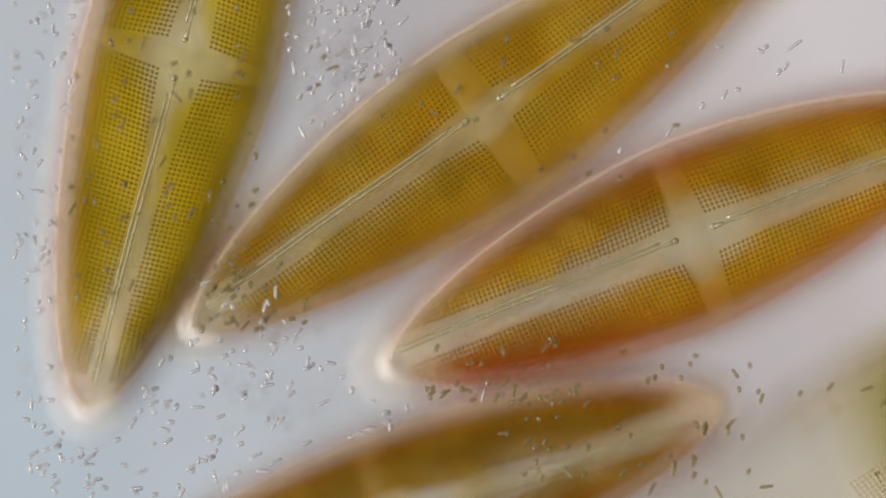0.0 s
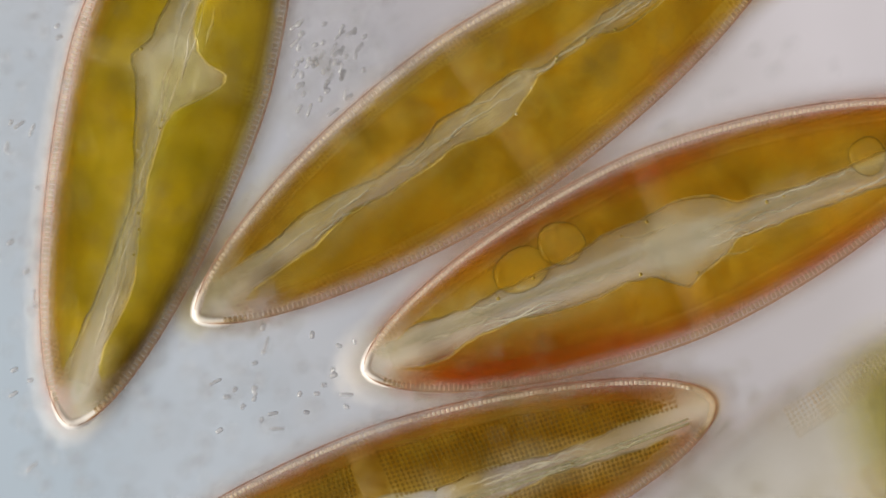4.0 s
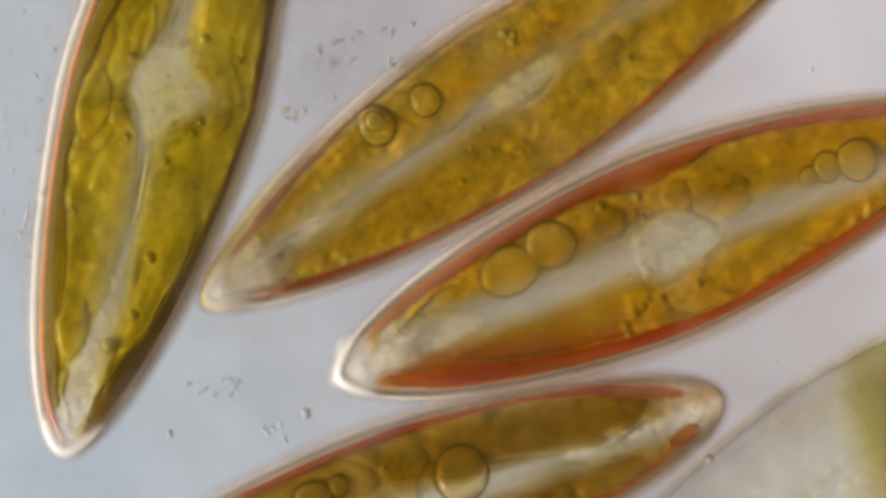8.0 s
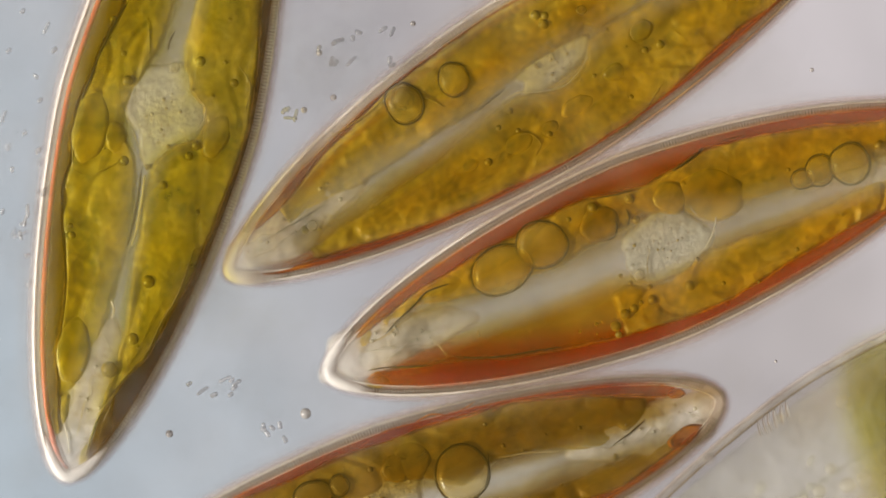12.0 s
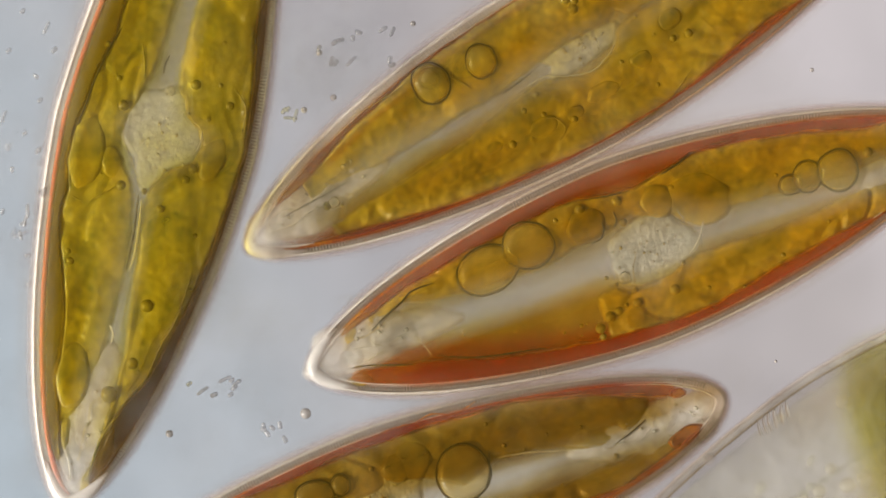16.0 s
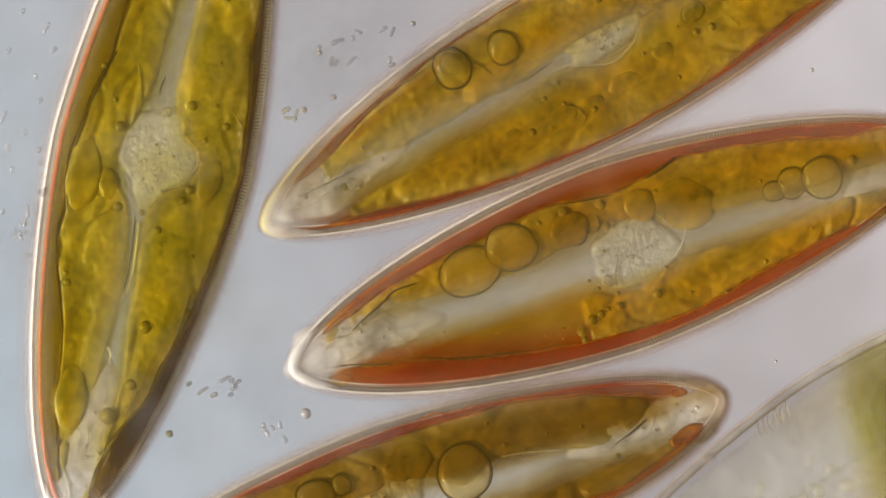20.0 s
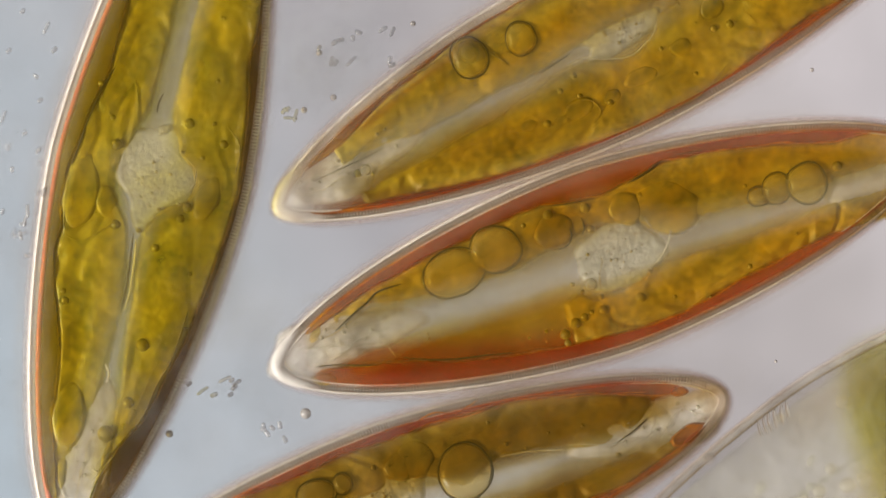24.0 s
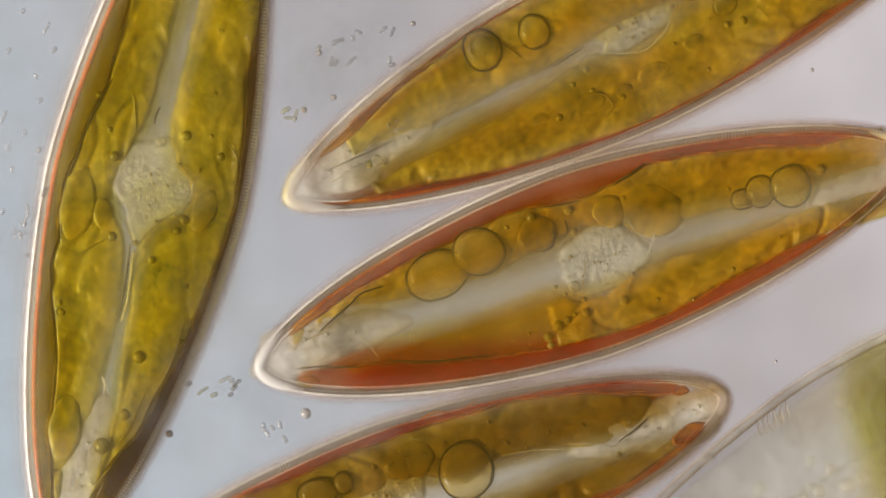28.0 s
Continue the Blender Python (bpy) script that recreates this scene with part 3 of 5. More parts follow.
def contents(cell, length, width, mats, gap_up, gap_low, bands, grains, drops, lobes, nucleus, seed, middle=(), pale=(), inset=0.026, tall=0.027, folds=True):
    """Everything inside: plastids above and below, brown side bands, drops, granules, nucleus."""
    def outer(s, side):
        return half_width(s, length - 0.020, width - 0.020, side)
    for side in (1, -1):
        part("lower_plastid", plate(length, side, lambda s: gap_low(s, side), lambda s: outer(s, side), -0.062, 0.014, 0.0, seed + side, -0.86, 0.9), mats["low"], cell, rim=mats["low"])
        part("upper_plastid", plate(length, side, lambda s: gap_up(s, side), lambda s: outer(s, side) - inset, Z1 - 0.010, 0.008, 0.004, seed + 3 + side, -0.84, 0.9), mats["up"], cell, rim=mats["rim"])
    rims = {side: knotted(knots) for side, knots, start, stop in bands}
    for side, start, stop, knots in middle:
        bm = relief_sheet(length, side, knotted(knots), lambda s: rims[side](s) + 0.004, seed + 7 + side, start, stop)
        part("inner_plastid", bm, mats["thin"], cell, rim=mats["under"])
    for side, knots, start, stop in bands:
        side_plastid(cell, length, width, side, knots, start, stop, mats, seed + 11 + side)
    for s, w, rx, ry, turn in nucleus:
        ob = part("nucleus", lentil(rx, ry, 0.007, 2, 9, 40, seed + 5, 0.35), GRAIN, cell, "grey granular nucleus", rim=GRAIN)
        ob.matrix_basis = pose(s, w, -0.010, 0, 0, turn)
        r = random.Random(seed + 77)
        for i in range(26):
            a, d = r.uniform(0, 6.28), r.uniform(0.1, 0.85)
            p = pose(s, w, 0, 0, 0, turn) @ Vector((rx * d * math.cos(a), ry * d * math.sin(a), 0.001))
            part("granule", ball(r.uniform(0.0016, 0.0036)), (SAP, CLEAR_RIM, SAP, CLEAR_RIM, mats["gran"])[i % 5], cell).location = p
    # fine folds and grains of the plasma in the near pole
    r = random.Random(seed + 31)
    for i in range(6):
        s, w = r.uniform(-0.93, -0.66) * length, r.uniform(-0.030, 0.030)
        a = r.gauss(0, 0.5)
        pts = [(s + k * 0.011 * math.cos(a) , w + k * 0.011 * math.sin(a) + r.uniform(-0.005, 0.005)) for k in range(r.choice((3, 4, 5)))]
        crease(cell, pts, STRAND if i % 3 else CLEAR_RIM, r.uniform(0.0008, 0.0014))
    for i in range(18):
        s, w = r.uniform(-0.93, -0.64) * length, r.uniform(-0.032, 0.032)
        part("granule", ball(r.uniform(0.0016, 0.0040)), (SAP, CLEAR_RIM)[i % 2], cell).location = (s, w, 0.0)
    # granular plasma in both poles and along the channel
    for s, rx, ry in ((-0.83 * length, 0.100, 0.052), (-0.70 * length, 0.10, 0.036), (0.80 * length, 0.12, 0.045)):
        ob = part("plasma", lentil(rx, ry, 0.010, 3, 9, 48, seed + 80 + int(s * 90), 0.30), PLASM, cell, "pale granular plasma")
        ob.matrix_basis = pose(s, 0.0, -0.012, 0, 0, 0)
    for i, (s, w, rx, ry, turn) in enumerate(lobes):
        ob = part("plastid_lobe", lentil(rx, ry, min(0.011, 0.40 * min(rx, ry)), 2, 10, 40, seed + 20 + i, 0.12), mats["lobe"], cell)
        ob.matrix_basis = pose(s, w, -0.006, 0, 0, turn)
    for i, (s, w, rx, ry, turn) in enumerate(pale):
        ob = part("vacuole", lentil(rx, ry, 0.006, 3, 8, 36, seed + 60 + i, 0.15), SAP, cell, "pale clear vacuole")
        ob.matrix_basis = pose(s, w, -0.004, 0, 0, turn)
    for i, (s, w, rx, ry, turn) in enumerate(drops):
        big = rx > 0.012
        ob = part("oil_drop", lentil(rx, ry, min(0.014, rx * 0.6), 3 if rx > tall else 2, 9, 40, seed + 40 + i, 0.07), mats["drop"] if big else SAP, cell, rim=mats["rim"] if big else CLEAR_RIM)
        inside = i > 0 and math.hypot(s - drops[i - 1][0], w - drops[i - 1][1]) < drops[i - 1][2] - rx
        ob.matrix_basis = pose(s, w, 0.008 if inside else 0.001 + 0.0006 * (i % 3), 0, 0, turn)
        if big:
            part("membrane", ring_round(rx, ry, 0.0017 if rx > 0.03 else 0.0011, seed + 40 + i, 0.07), mats["line"], ob)
        if rx > tall:
            # the upper face of a drop that reaches the valve
            part("drop_top", lentil(0.92 * rx, 0.92 * ry, 0.007, 4, 9, 40, seed + 40 + i, 0.07), mats["cap"], ob, rim=mats["edge"]).location = (0, 0, Z1 - 0.006)
            part("membrane", ring_round(0.92 * rx, 0.92 * ry, 0.0006, seed + 40 + i, 0.07), mats["line"], ob).location = (0, 0, Z1 - 0.004)
    for s, w, r in grains:
        ob = part("granule", ball(r * 1.08), mats["gran"], cell)
        ob.location = (s, w, -0.0025)
    r = random.Random(seed + 1)
    for i in range(22):
        s = r.uniform(-0.75, 0.75) * length
        w = r.choice((-1, 1)) * r.uniform(0.25, 0.82) * half_width(s, length, width)
        ob = part("granule", ball(r.uniform(0.0018, 0.0042)), mats["gran"], cell)
        ob.location = (s, w, -0.0025)
    for i in range(16):
        s, side = r.uniform(-0.7, 0.6) * length, r.choice((-1, 1))
        ob = part("granule", ball(r.uniform(0.002, 0.0038)), mats["gran"] if i % 2 else STRAND, cell)
        ob.location = (s, side * (gap_up(s, side) + r.uniform(-0.012, 0.004)), Z1)
    if folds:
        part("channel_membrane", channel_sheet(length, gap_up, seed), CHANNEL, cell, "pale folded plasma in the clear channel")
    # plasma strands along the clear channel
    r = random.Random(seed)
    for i in range(26):
        s0 = r.uniform(-0.78, 0.6) * length
        span = r.uniform(0.10, 0.26) * length
        w0 = r.uniform(-0.8, 0.8) * max(0.006, gap_up(s0 + span / 2, 1))
        z = r.choice((Z1 - 0.004, Z1, Z1 - 0.002, Z1 - 0.006))
        path = [(s0 + span * k / 11, w0 + 0.010 * wobble(k * 0.3, i, seed + 9), z) for k in range(12)]
        part("plasma_strand", tube(path, [0.0006 + 0.0014 * math.sin(math.pi * k / 11) for k in range(12)], 5), STRAND if i % 3 else CLEAR_RIM, cell)


def crease(cell, points, material, r=0.0016, z=0.0, name="membrane_fold"):
    """A fold of the plasma membrane through (s, w) points, smoothed and tapered."""
    path = []
    for i in range(len(points) - 1):
        p = [Vector(points[min(max(i + k, 0), len(points) - 1)]) for k in (-1, 0, 1, 2)]
        for k in range(6):
            f = k / 6
            q = 0.5 * (2 * p[1] + (p[2] - p[0]) * f + (2 * p[0] - 5 * p[1] + 4 * p[2] - p[3]) * f * f + (3 * p[1] - p[0] - 3 * p[2] + p[3]) * f ** 3)
            path.append((q.x, q.y, z + 0.0008 + 0.001 * wobble(q.x * 60, q.y * 60, 3)))
    path.append((*points[-1], z))
    n = len(path)
    part(name, tube(path, [0.5 * r * (0.35 + 0.65 * math.sin(math.pi * i / (n - 1)) ** 0.6) for i in range(n)], 6), material, cell)


def ring_round(rx, ry, r, seed, amount, na=48):
    bm = bmesh.new()
    rows = []
    for k in range(na):
        a = 2 * math.pi * k / na
        g = 1.01 * (1 + amount * wobble(math.cos(a) * 1.3, math.sin(a) * 1.3, seed))
        c = Vector((rx * g * math.cos(a), ry * g * math.sin(a), 0))
        out = Vector((math.cos(a), math.sin(a), 0))
        rows.append([bm.verts.new(c + out * r * math.cos(2 * math.pi * j / 5) + Vector((0, 0, r * math.sin(2 * math.pi * j / 5)))) for j in range(5)])
    for k in range(na):
        for j in range(5):
            bm.faces.new((rows[k][j], rows[(k + 1) % na][j], rows[(k + 1) % na][(j + 1) % 5], rows[k][(j + 1) % 5]))
    return bm


def diatom(x, y, heading, label):
    cell = new("diatom")
    cell.matrix_basis = pose(x, y, 0, 0, 0, heading)
    return tagged(cell, label, "diatom", "diatoms on the slide")


def bell(s, c, sigma):
    return math.exp(-((s - c) / sigma) ** 2)


def channel(plus, minus):
    """The clear channel between the upper plastids, from knots of (place along the cell, half-width), one list a side, in millimetres."""
    def gap(s, side):
        k = plus if side > 0 else minus
        return float(np.interp(s * 1000, [a for a, b in k], [b for a, b in k])) / 1000
    return gap


# ---- the slide, its surface glowing in place of light from below ----
def slide():
    bm = bmesh.new()
    bmesh.ops.create_cube(bm, size=1.0)
    bmesh.ops.scale(bm, vec=(9.0, 6.0, 0.06), verts=bm.verts)
    bmesh.ops.translate(bm, vec=(0, 0, FLOOR - 0.034), verts=bm.verts)
    bmesh.ops.bevel(bm, geom=bm.edges[:], offset=0.01, segments=2, affect="EDGES")
    me = bpy.data.meshes.new("ground")
    bm.to_mesh(me)
    bm.free()
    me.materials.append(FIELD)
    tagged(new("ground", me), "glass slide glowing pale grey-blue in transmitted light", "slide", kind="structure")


slide()

# ---- diatom standing nearly upright in the view, olive ----
MA = plastid_materials("olive", (0.17, 0.158, 0.032), (0.64, 0.465, 0.035), (0.12, 0.072, 0.002), (0.24, 0.135, 0.003), (0.98, 0.94, 0.29), (0.50, 0.34, 0.02),
                       (0.24, 0.195, 0.003), (0.44, 0.33, 0.006), (0.80, 0.68, 0.06))
A = diatom(-0.492, 0.25, 75.11, "lance-shaped olive-gold diatom with clear star-shaped centre, on the slide")
LA, WA = 0.669, 0.181
PLAN_A = plan(LA, WA, 0.0049, 0.6663, 0.1761, 0.1680, 1.526, 0.570, 0.0050, 0.0062, 0.0088)
lower_valve(A, LA, WA, PALE)
contents(A, LA, WA, MA,
         channel([(-590, 30), (-527, 33), (-441, 21), (-345, 12), (-271, 8), (-190, 18), (-132, 32), (-88, 41), (-27, 64), (-1, 82), (17, 75), (49, 53), (114, 45), (300, 20), (600, 30)],
                 [(-590, 9), (-526, 9), (-438, 25), (-364, 30), (-265, 14), (-195, 2), (-133, 0), (-72, 13), (-37, 45), (1, 86), (21, 85), (42, 30), (98, 6), (300, 14), (600, 28)]),
         lambda s, side: 0.004 + 0.060 * bell(s, 0, 0.09) + 0.014 * bell(s, -0.45, 0.2) + 0.010 * bell(s, 0.25, 0.1) + 0.035 * bell(s, -0.62, 0.10),
         [(1, [(-597, 30), (-540, 50), (-492, 66), (-443, 76), (-373, 84), (-323, 92), (-276, 107), (-229, 125), (-170, 138), (-128, 136), (-79, 147), (-13, 149), (25, 143), (78, 137), (133, 125), (167, 114)], -0.90, 0.9), (-1, [(-620, 18), (-541, 23), (-496, 37), (-424, 78), (-347, 98), (-291, 114), (-227, 124), (-163, 134), (-87, 144), (7, 150), (78, 141), (128, 136), (226, 116)], -0.95, 0.9)], [(0.1395, 0.1292, 0.006), (0.0916, 0.103, 0.005), (0.0861, 0.0964, 0.005), (0.0406, 0.077, 0.009), (-0.0975, 0.0475, 0.009), (-0.0986, 0.0048, 0.005), (-0.0395, -0.0695, 0.008), (-0.0612, -0.0618, 0.007), (-0.0539, -0.0464, 0.004), (0.1066, -0.0389, 0.009), (0.1907, -0.0714, 0.006), (0.1159, -0.082, 0.004), (0.0521, -0.0751, 0.007), (0.0514, -0.065, 0.004), (0.0843, -0.1069, 0.007), (-0.1223, -0.0304, 0.007), (-0.2333, 0.1108, 0.006), (-0.249, 0.1035, 0.007), (-0.2945, -0.0483, 0.011), (-0.3993, -0.0472, 0.010), (-0.4623, -0.0205, 0.014), (-0.1444, 0.1189, 0.004), (-0.1533, -0.1008, 0.004)], [(0.0854, 0.002, 0.009, 0.009, -75)], [(-0.0571, 0.1214, 0.036, 0.075, -87), (-0.062, 0.0735, 0.022, 0.032, -75), (-0.4471, 0.0508, 0.034, 0.062, -83), (-0.0138, -0.0999, 0.026, 0.050, -95), (-0.6202, -0.0179, 0.012, 0.030, -95)], [(0.0, -0.004, 0.098, 0.070, 10)], 3,
         [(1, -0.90, 0.85, [(-611, 24), (-524, 30), (-470, 20), (-414, 4), (-341, 1), (-248, 4), (-217, 4), (-157, 9), (-117, 16), (-85, 31), (-55, 55), (-6, 65), (26, 61), (87, 40), (131, 30), (181, 28)]),
          (-1, -0.92, 0.85, [(-625, 19), (-543, 18), (-458, 26), (-375, 27), (-295, 16), (-214, 8), (-164, 0), (-125, -5), (-86, 2), (-48, 29), (-28, 65), (4, 71), (28, 63), (51, 31), (87, 11), (137, 4), (189, 5)])],
         [(0.09, 0.0156, 0.012, 0.012, -75), (0.0897, 0.0363, 0.009, 0.010, -75)], 0.018)
# first CREASE arc: soft glow beside the nucleus, painted as a pale line
for points, material, r in (([(0.0299, -0.0697), (0.0045, -0.0712), (-0.0151, -0.064)], CREASE, 0.0030), ([(0.0305, 0.0681), (0.0039, 0.0672), (-0.0157, 0.0631), (-0.0518, 0.039), (-0.0965, 0.0126)], MA["gran"], 0.0014),
                     ([(0.0645, -0.017), (0.0458, -0.0323), (0.0361, -0.0463), (0.0299, -0.0697)], CREASE, 0.0016), ([(-0.0151, -0.064), (-0.0434, -0.0353), (-0.0704, -0.0115), (-0.0919, -0.0048)], MA["gran"], 0.0014),
                     ([(-0.4596, -0.0187), (-0.4709, -0.0072), (-0.4872, 0.0071), (-0.5169, 0.0023), (-0.5337, 0.0071), (-0.5643, 0.0052), (-0.5902, 0.0055)], MA["gran"], 0.0012),
                     ([(-0.4004, 0.0115), (-0.4215, -0.0065), (-0.4474, -0.0062)], CREASE, 0.0016),
                     ([(-0.4641, -0.0406), (-0.428, -0.06), (-0.3628, -0.0716), (-0.3185, -0.0826)], MA["gran"], 0.0014),
                     ([(-0.4446, 0.0805), (-0.4822, 0.0663), (-0.5014, 0.0529), (-0.4954, 0.038)], CREASE, 0.0018),
                     ([(-0.2451, -0.0082), (-0.2856, -0.0118), (-0.3474, -0.0127)], MA["gran"], 0.0012),
                     ([(-0.5725, 0.0361), (-0.5946, 0.022), (-0.6322, 0.0078)], CREASE, 0.002),
                     ([(-0.6102, -0.036), (-0.5593, -0.0328), (-0.5156, -0.0419)], CREASE, 0.0016),
                     ([(-0.1040, 0.0137), (-0.1510, 0.0075), (-0.2016, 0.0033), (-0.2431, 0.0037)], MA["line"], 0.0042),
                     ([(-0.1143, 0.0058), (-0.1591, -0.0009), (-0.2097, -0.0051), (-0.2413, -0.0031)], RIM, 0.005),
                     ([(0.1730, 0.1122), (0.1335, 0.1245), (0.0787, 0.1358), (0.0253, 0.1423), (-0.0124, 0.1478)], MA["line"], 0.004),
                     ([(-0.0279, 0.1478), (-0.0788, 0.1446), (-0.1228, 0.1350)], MA["rim"], 0.0034),
                     ([(-0.2174, -0.1126), (-0.2861, -0.1071), (-0.3243, -0.0997), (-0.3494, -0.0908), (-0.4126, -0.0787)], MA["rim"], 0.0046),
                     ([(-0.4846, -0.0492), (-0.5318, -0.0276), (-0.5729, -0.0209), (-0.6202, -0.0180)], MA["rim"], 0.0046),
                     ([(0.1462, 0.0182), (0.1275, 0.0225), (0.1113, 0.0213)], MA["line"], 0.004),
                     ([(0.1581, 0.0710), (0.1204, 0.0569), (0.0861, 0.0498)], MA["rim"], 0.003),
                     ([(-0.1354, 0.1316), (-0.1393, 0.0996), (-0.1116, 0.0655), (-0.0981, 0.0536)], MA["rim"], 0.003),
                     ([(-0.3426, 0.0082), (-0.3556, -0.0014), (-0.3730, -0.0019)], RIM, 0.0046),
                     ([(0.1170, -0.1055), (0.0886, -0.1348), (0.0380, -0.1389)], MA["rim"], 0.0026)):
    crease(A, points, material, r)
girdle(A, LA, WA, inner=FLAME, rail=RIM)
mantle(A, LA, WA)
mantle_striae(A, LA, WA, 0.020)
tip_caps(A, LA, WA)
striae(A, LA, WA, lambda s: 0.020 + 0.018 * bell(s, 0, 0.15), 0.030)
fascia_bar(A, LA, WA, 0.030)
raphe(A, LA, WA)

# ---- diatom gliding towards the upper corner, gold ----
MB = plastid_materials("gold", (0.18, 0.162, 0.036), (0.64, 0.455, 0.032), (0.40, 0.125, 0.001), (0.56, 0.22, 0.002), (0.945, 0.815, 0.24), (0.86, 0.34, 0.010),
                       (0.34, 0.15, 0.001), (0.48, 0.23, 0.002), (0.76, 0.40, 0.006))
B = diatom(0.171, 0.313, 32.16, "lance-shaped golden diatom with a ringed oil drop on the slide")
LB, WB = 0.674, 0.170
PLAN_B = plan(LB, WB, -0.0216, 0.6451, 0.1563, 0.1530, 1.744, 0.645, -0.0160, -0.0126, -0.0148)
lower_valve(B, LB, WB, PALE)
contents(B, LB, WB, MB,
         channel([(-560, 20), (-496, 16), (-390, 29), (-328, 23), (-249, 6), (-163, 8), (-104, 23), (-32, 22), (25, 26), (70, 18), (90, 4), (215, 4), (245, 20), (300, 18), (400, 10), (600, 20)],
                 [(-560, 24), (-420, 24), (-349, 17), (-310, 13), (-257, 24), (-185, 25), (-99, 23), (-49, 39), (12, 38), (59, 21), (86, 2), (215, 0), (245, 18), (300, 18), (400, 12), (600, 20)]),
         lambda s, side: 0.003 + 0.014 * bell(s, -0.35, 0.16) + 0.022 * bell(s, 0, 0.05) + 0.045 * bell(s, -0.58, 0.12),
         [(1, [(-606, 17), (-552, 29), (-481, 53), (-406, 78), (-326, 96), (-238, 119), (-111, 134), (-39, 137)], -0.90, 0.9), (-1, [(-635, 42), (-575, 60), (-514, 75), (-452, 90), (-371, 111), (-310, 126), (-212, 141), (-134, 148), (-48, 161), (68, 164), (193, 143), (328, 116)], -0.945, 0.9)], [(0.0309, 0.0904, 0.009), (0.0447, 0.0805, 0.007), (0.0351, 0.0689, 0.009), (-0.1752, -0.0871, 0.007), (-0.515, -0.0188, 0.007), (0.164, -0.0641, 0.006), (0.1922, -0.07, 0.007), (0.1004, -0.1222, 0.004), (-0.096, -0.0306, 0.006), (-0.1019, -0.0682, 0.005), (-0.1289, -0.0453, 0.005), (-0.058, -0.1017, 0.006), (0.1251, 0.0017, 0.004)], [(-0.2479, 0.0791, 0.033, 0.038, -2), (-0.2462, 0.0875, 0.018, 0.019, -12), (-0.1514, 0.0692, 0.028, 0.031, -12), (-0.5003, -0.0198, 0.010, 0.010, -32), (0.1056, 0.0553, 0.010, 0.008, -32)], [(0.0109, -0.086, 0.036, 0.020, -2), (-0.1137, -0.0868, 0.034, 0.022, -2), (0.0979, -0.0698, 0.024, 0.018, -12), (-0.0527, -0.0932, 0.022, 0.016, -12), (0.1759, -0.0303, 0.026, 0.020, 8), (-0.2058, -0.0738, 0.024, 0.016, -2), (0.0559, -0.1084, 0.020, 0.014, -2), (-0.1098, -0.0337, 0.018, 0.014, -32), (-0.261, -0.0863, 0.026, 0.014, -2)], [(0.0127, 0.0015, 0.078, 0.034, 4)], 61,
         [(1, -0.80, 0.85, [(-538, -1), (-467, -1), (-398, -4), (-302, -1), (-205, 3), (-147, 1), (-108, 7), (-58, 11), (-8, 15), (36, 10), (75, 16), (98, 30), (117, 7), (189, 9), (214, 11)]),
          (-1, -0.78, 0.85, [(-584, 37), (-500, 54), (-451, 50), (-379, 48), (-304, 42), (-229, 36), (-149, 21), (-110, 16), (-74, 15), (-48, 20), (-18, 38), (15, 41), (36, 37), (66, 26), (86, -3), (130, -10), (186, -5)])],
         [(-0.5003, -0.0198, 0.011, 0.011, -32)], 0.026, 0.05)
for points, material, r in (([(-0.627, 0.0079), (-0.5883, 0.0131), (-0.5602, 0.0014), (-0.5104, 0.0055)], CREASE, 0.0016),
                     ([(-0.6265, -0.0101), (-0.5846, -0.0187), (-0.5459, -0.0135), (-0.4818, -0.0243)], CREASE, 0.0016),
                     ([(-0.4898, -0.037), (-0.4612, -0.0195), (-0.4347, -0.0244), (-0.3795, -0.0118)], CREASE, 0.0012),
                     # pale arc painted for the bright glow round the nucleus
                     ([(-0.1007, -0.0099), (-0.0657, -0.0106), (-0.0351, -0.0276), (0.0084, -0.0431), (0.0428, -0.0352), (0.0669, -0.0232), (0.0796, 0.0007)], CREASE, 0.0030),
                     ([(-0.1521, -0.0071), (-0.1219, 0.0034), (-0.0832, 0.0086)], MB["gran"], 0.0012),
                     ([(-0.35, -0.0776), (-0.3171, -0.0629), (-0.2726, -0.0672)], MB["rim"], 0.0014),
                     ([(0.1693, -0.097), (0.1714, -0.1219), (0.1098, -0.1541), (0.0685, -0.1635)], MB["rim"], 0.0013),
                     ([(-0.172, -0.095), (-0.1391, -0.0803), (-0.0941, -0.1027)], MB["gran"], 0.0012),
                     ([(-0.1115, -0.074), (-0.1306, -0.0856), (-0.1555, -0.0877)], MB["rim"], 0.0014),
                     ([(0.2209, -0.0526), (0.2356, -0.0855), (0.2308, -0.112)], MB["rim"], 0.0012),
                     ([(0.2458, -0.0506), (0.2612, -0.0862), (0.2615, -0.1195)], MB["rim"], 0.0012),
                     ([(-0.5930, 0.0019), (-0.5480, 0.0020), (-0.5019, 0.0002), (-0.4636, 0.0009)], MB["line"], 0.0016),
                     ([(-0.1501, -0.0001), (-0.1293, 0.0010), (-0.1075, 0.0038), (-0.0848, 0.0061)], MB["line"], 0.0026),
                     ([(-0.4057, 0.0968), (-0.3103, 0.0983), (-0.2276, 0.1171)], MB["gran"], 0.0026),
                     ([(-0.2240, 0.0853), (-0.2013, 0.0557), (-0.1907, 0.0349)], MB["rim"], 0.0028),
                     ([(-0.1115, -0.0740), (-0.0877, -0.0831), (-0.0798, -0.1081), (-0.1005, -0.1223)], MB["rim"], 0.0026)):
    crease(B, points, material, r)
girdle(B, LB, WB, lit_ridge=True)
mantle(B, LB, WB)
mantle_striae(B, LB, WB, 0.020)
tip_caps(B, LB, WB, lower=RAIL)
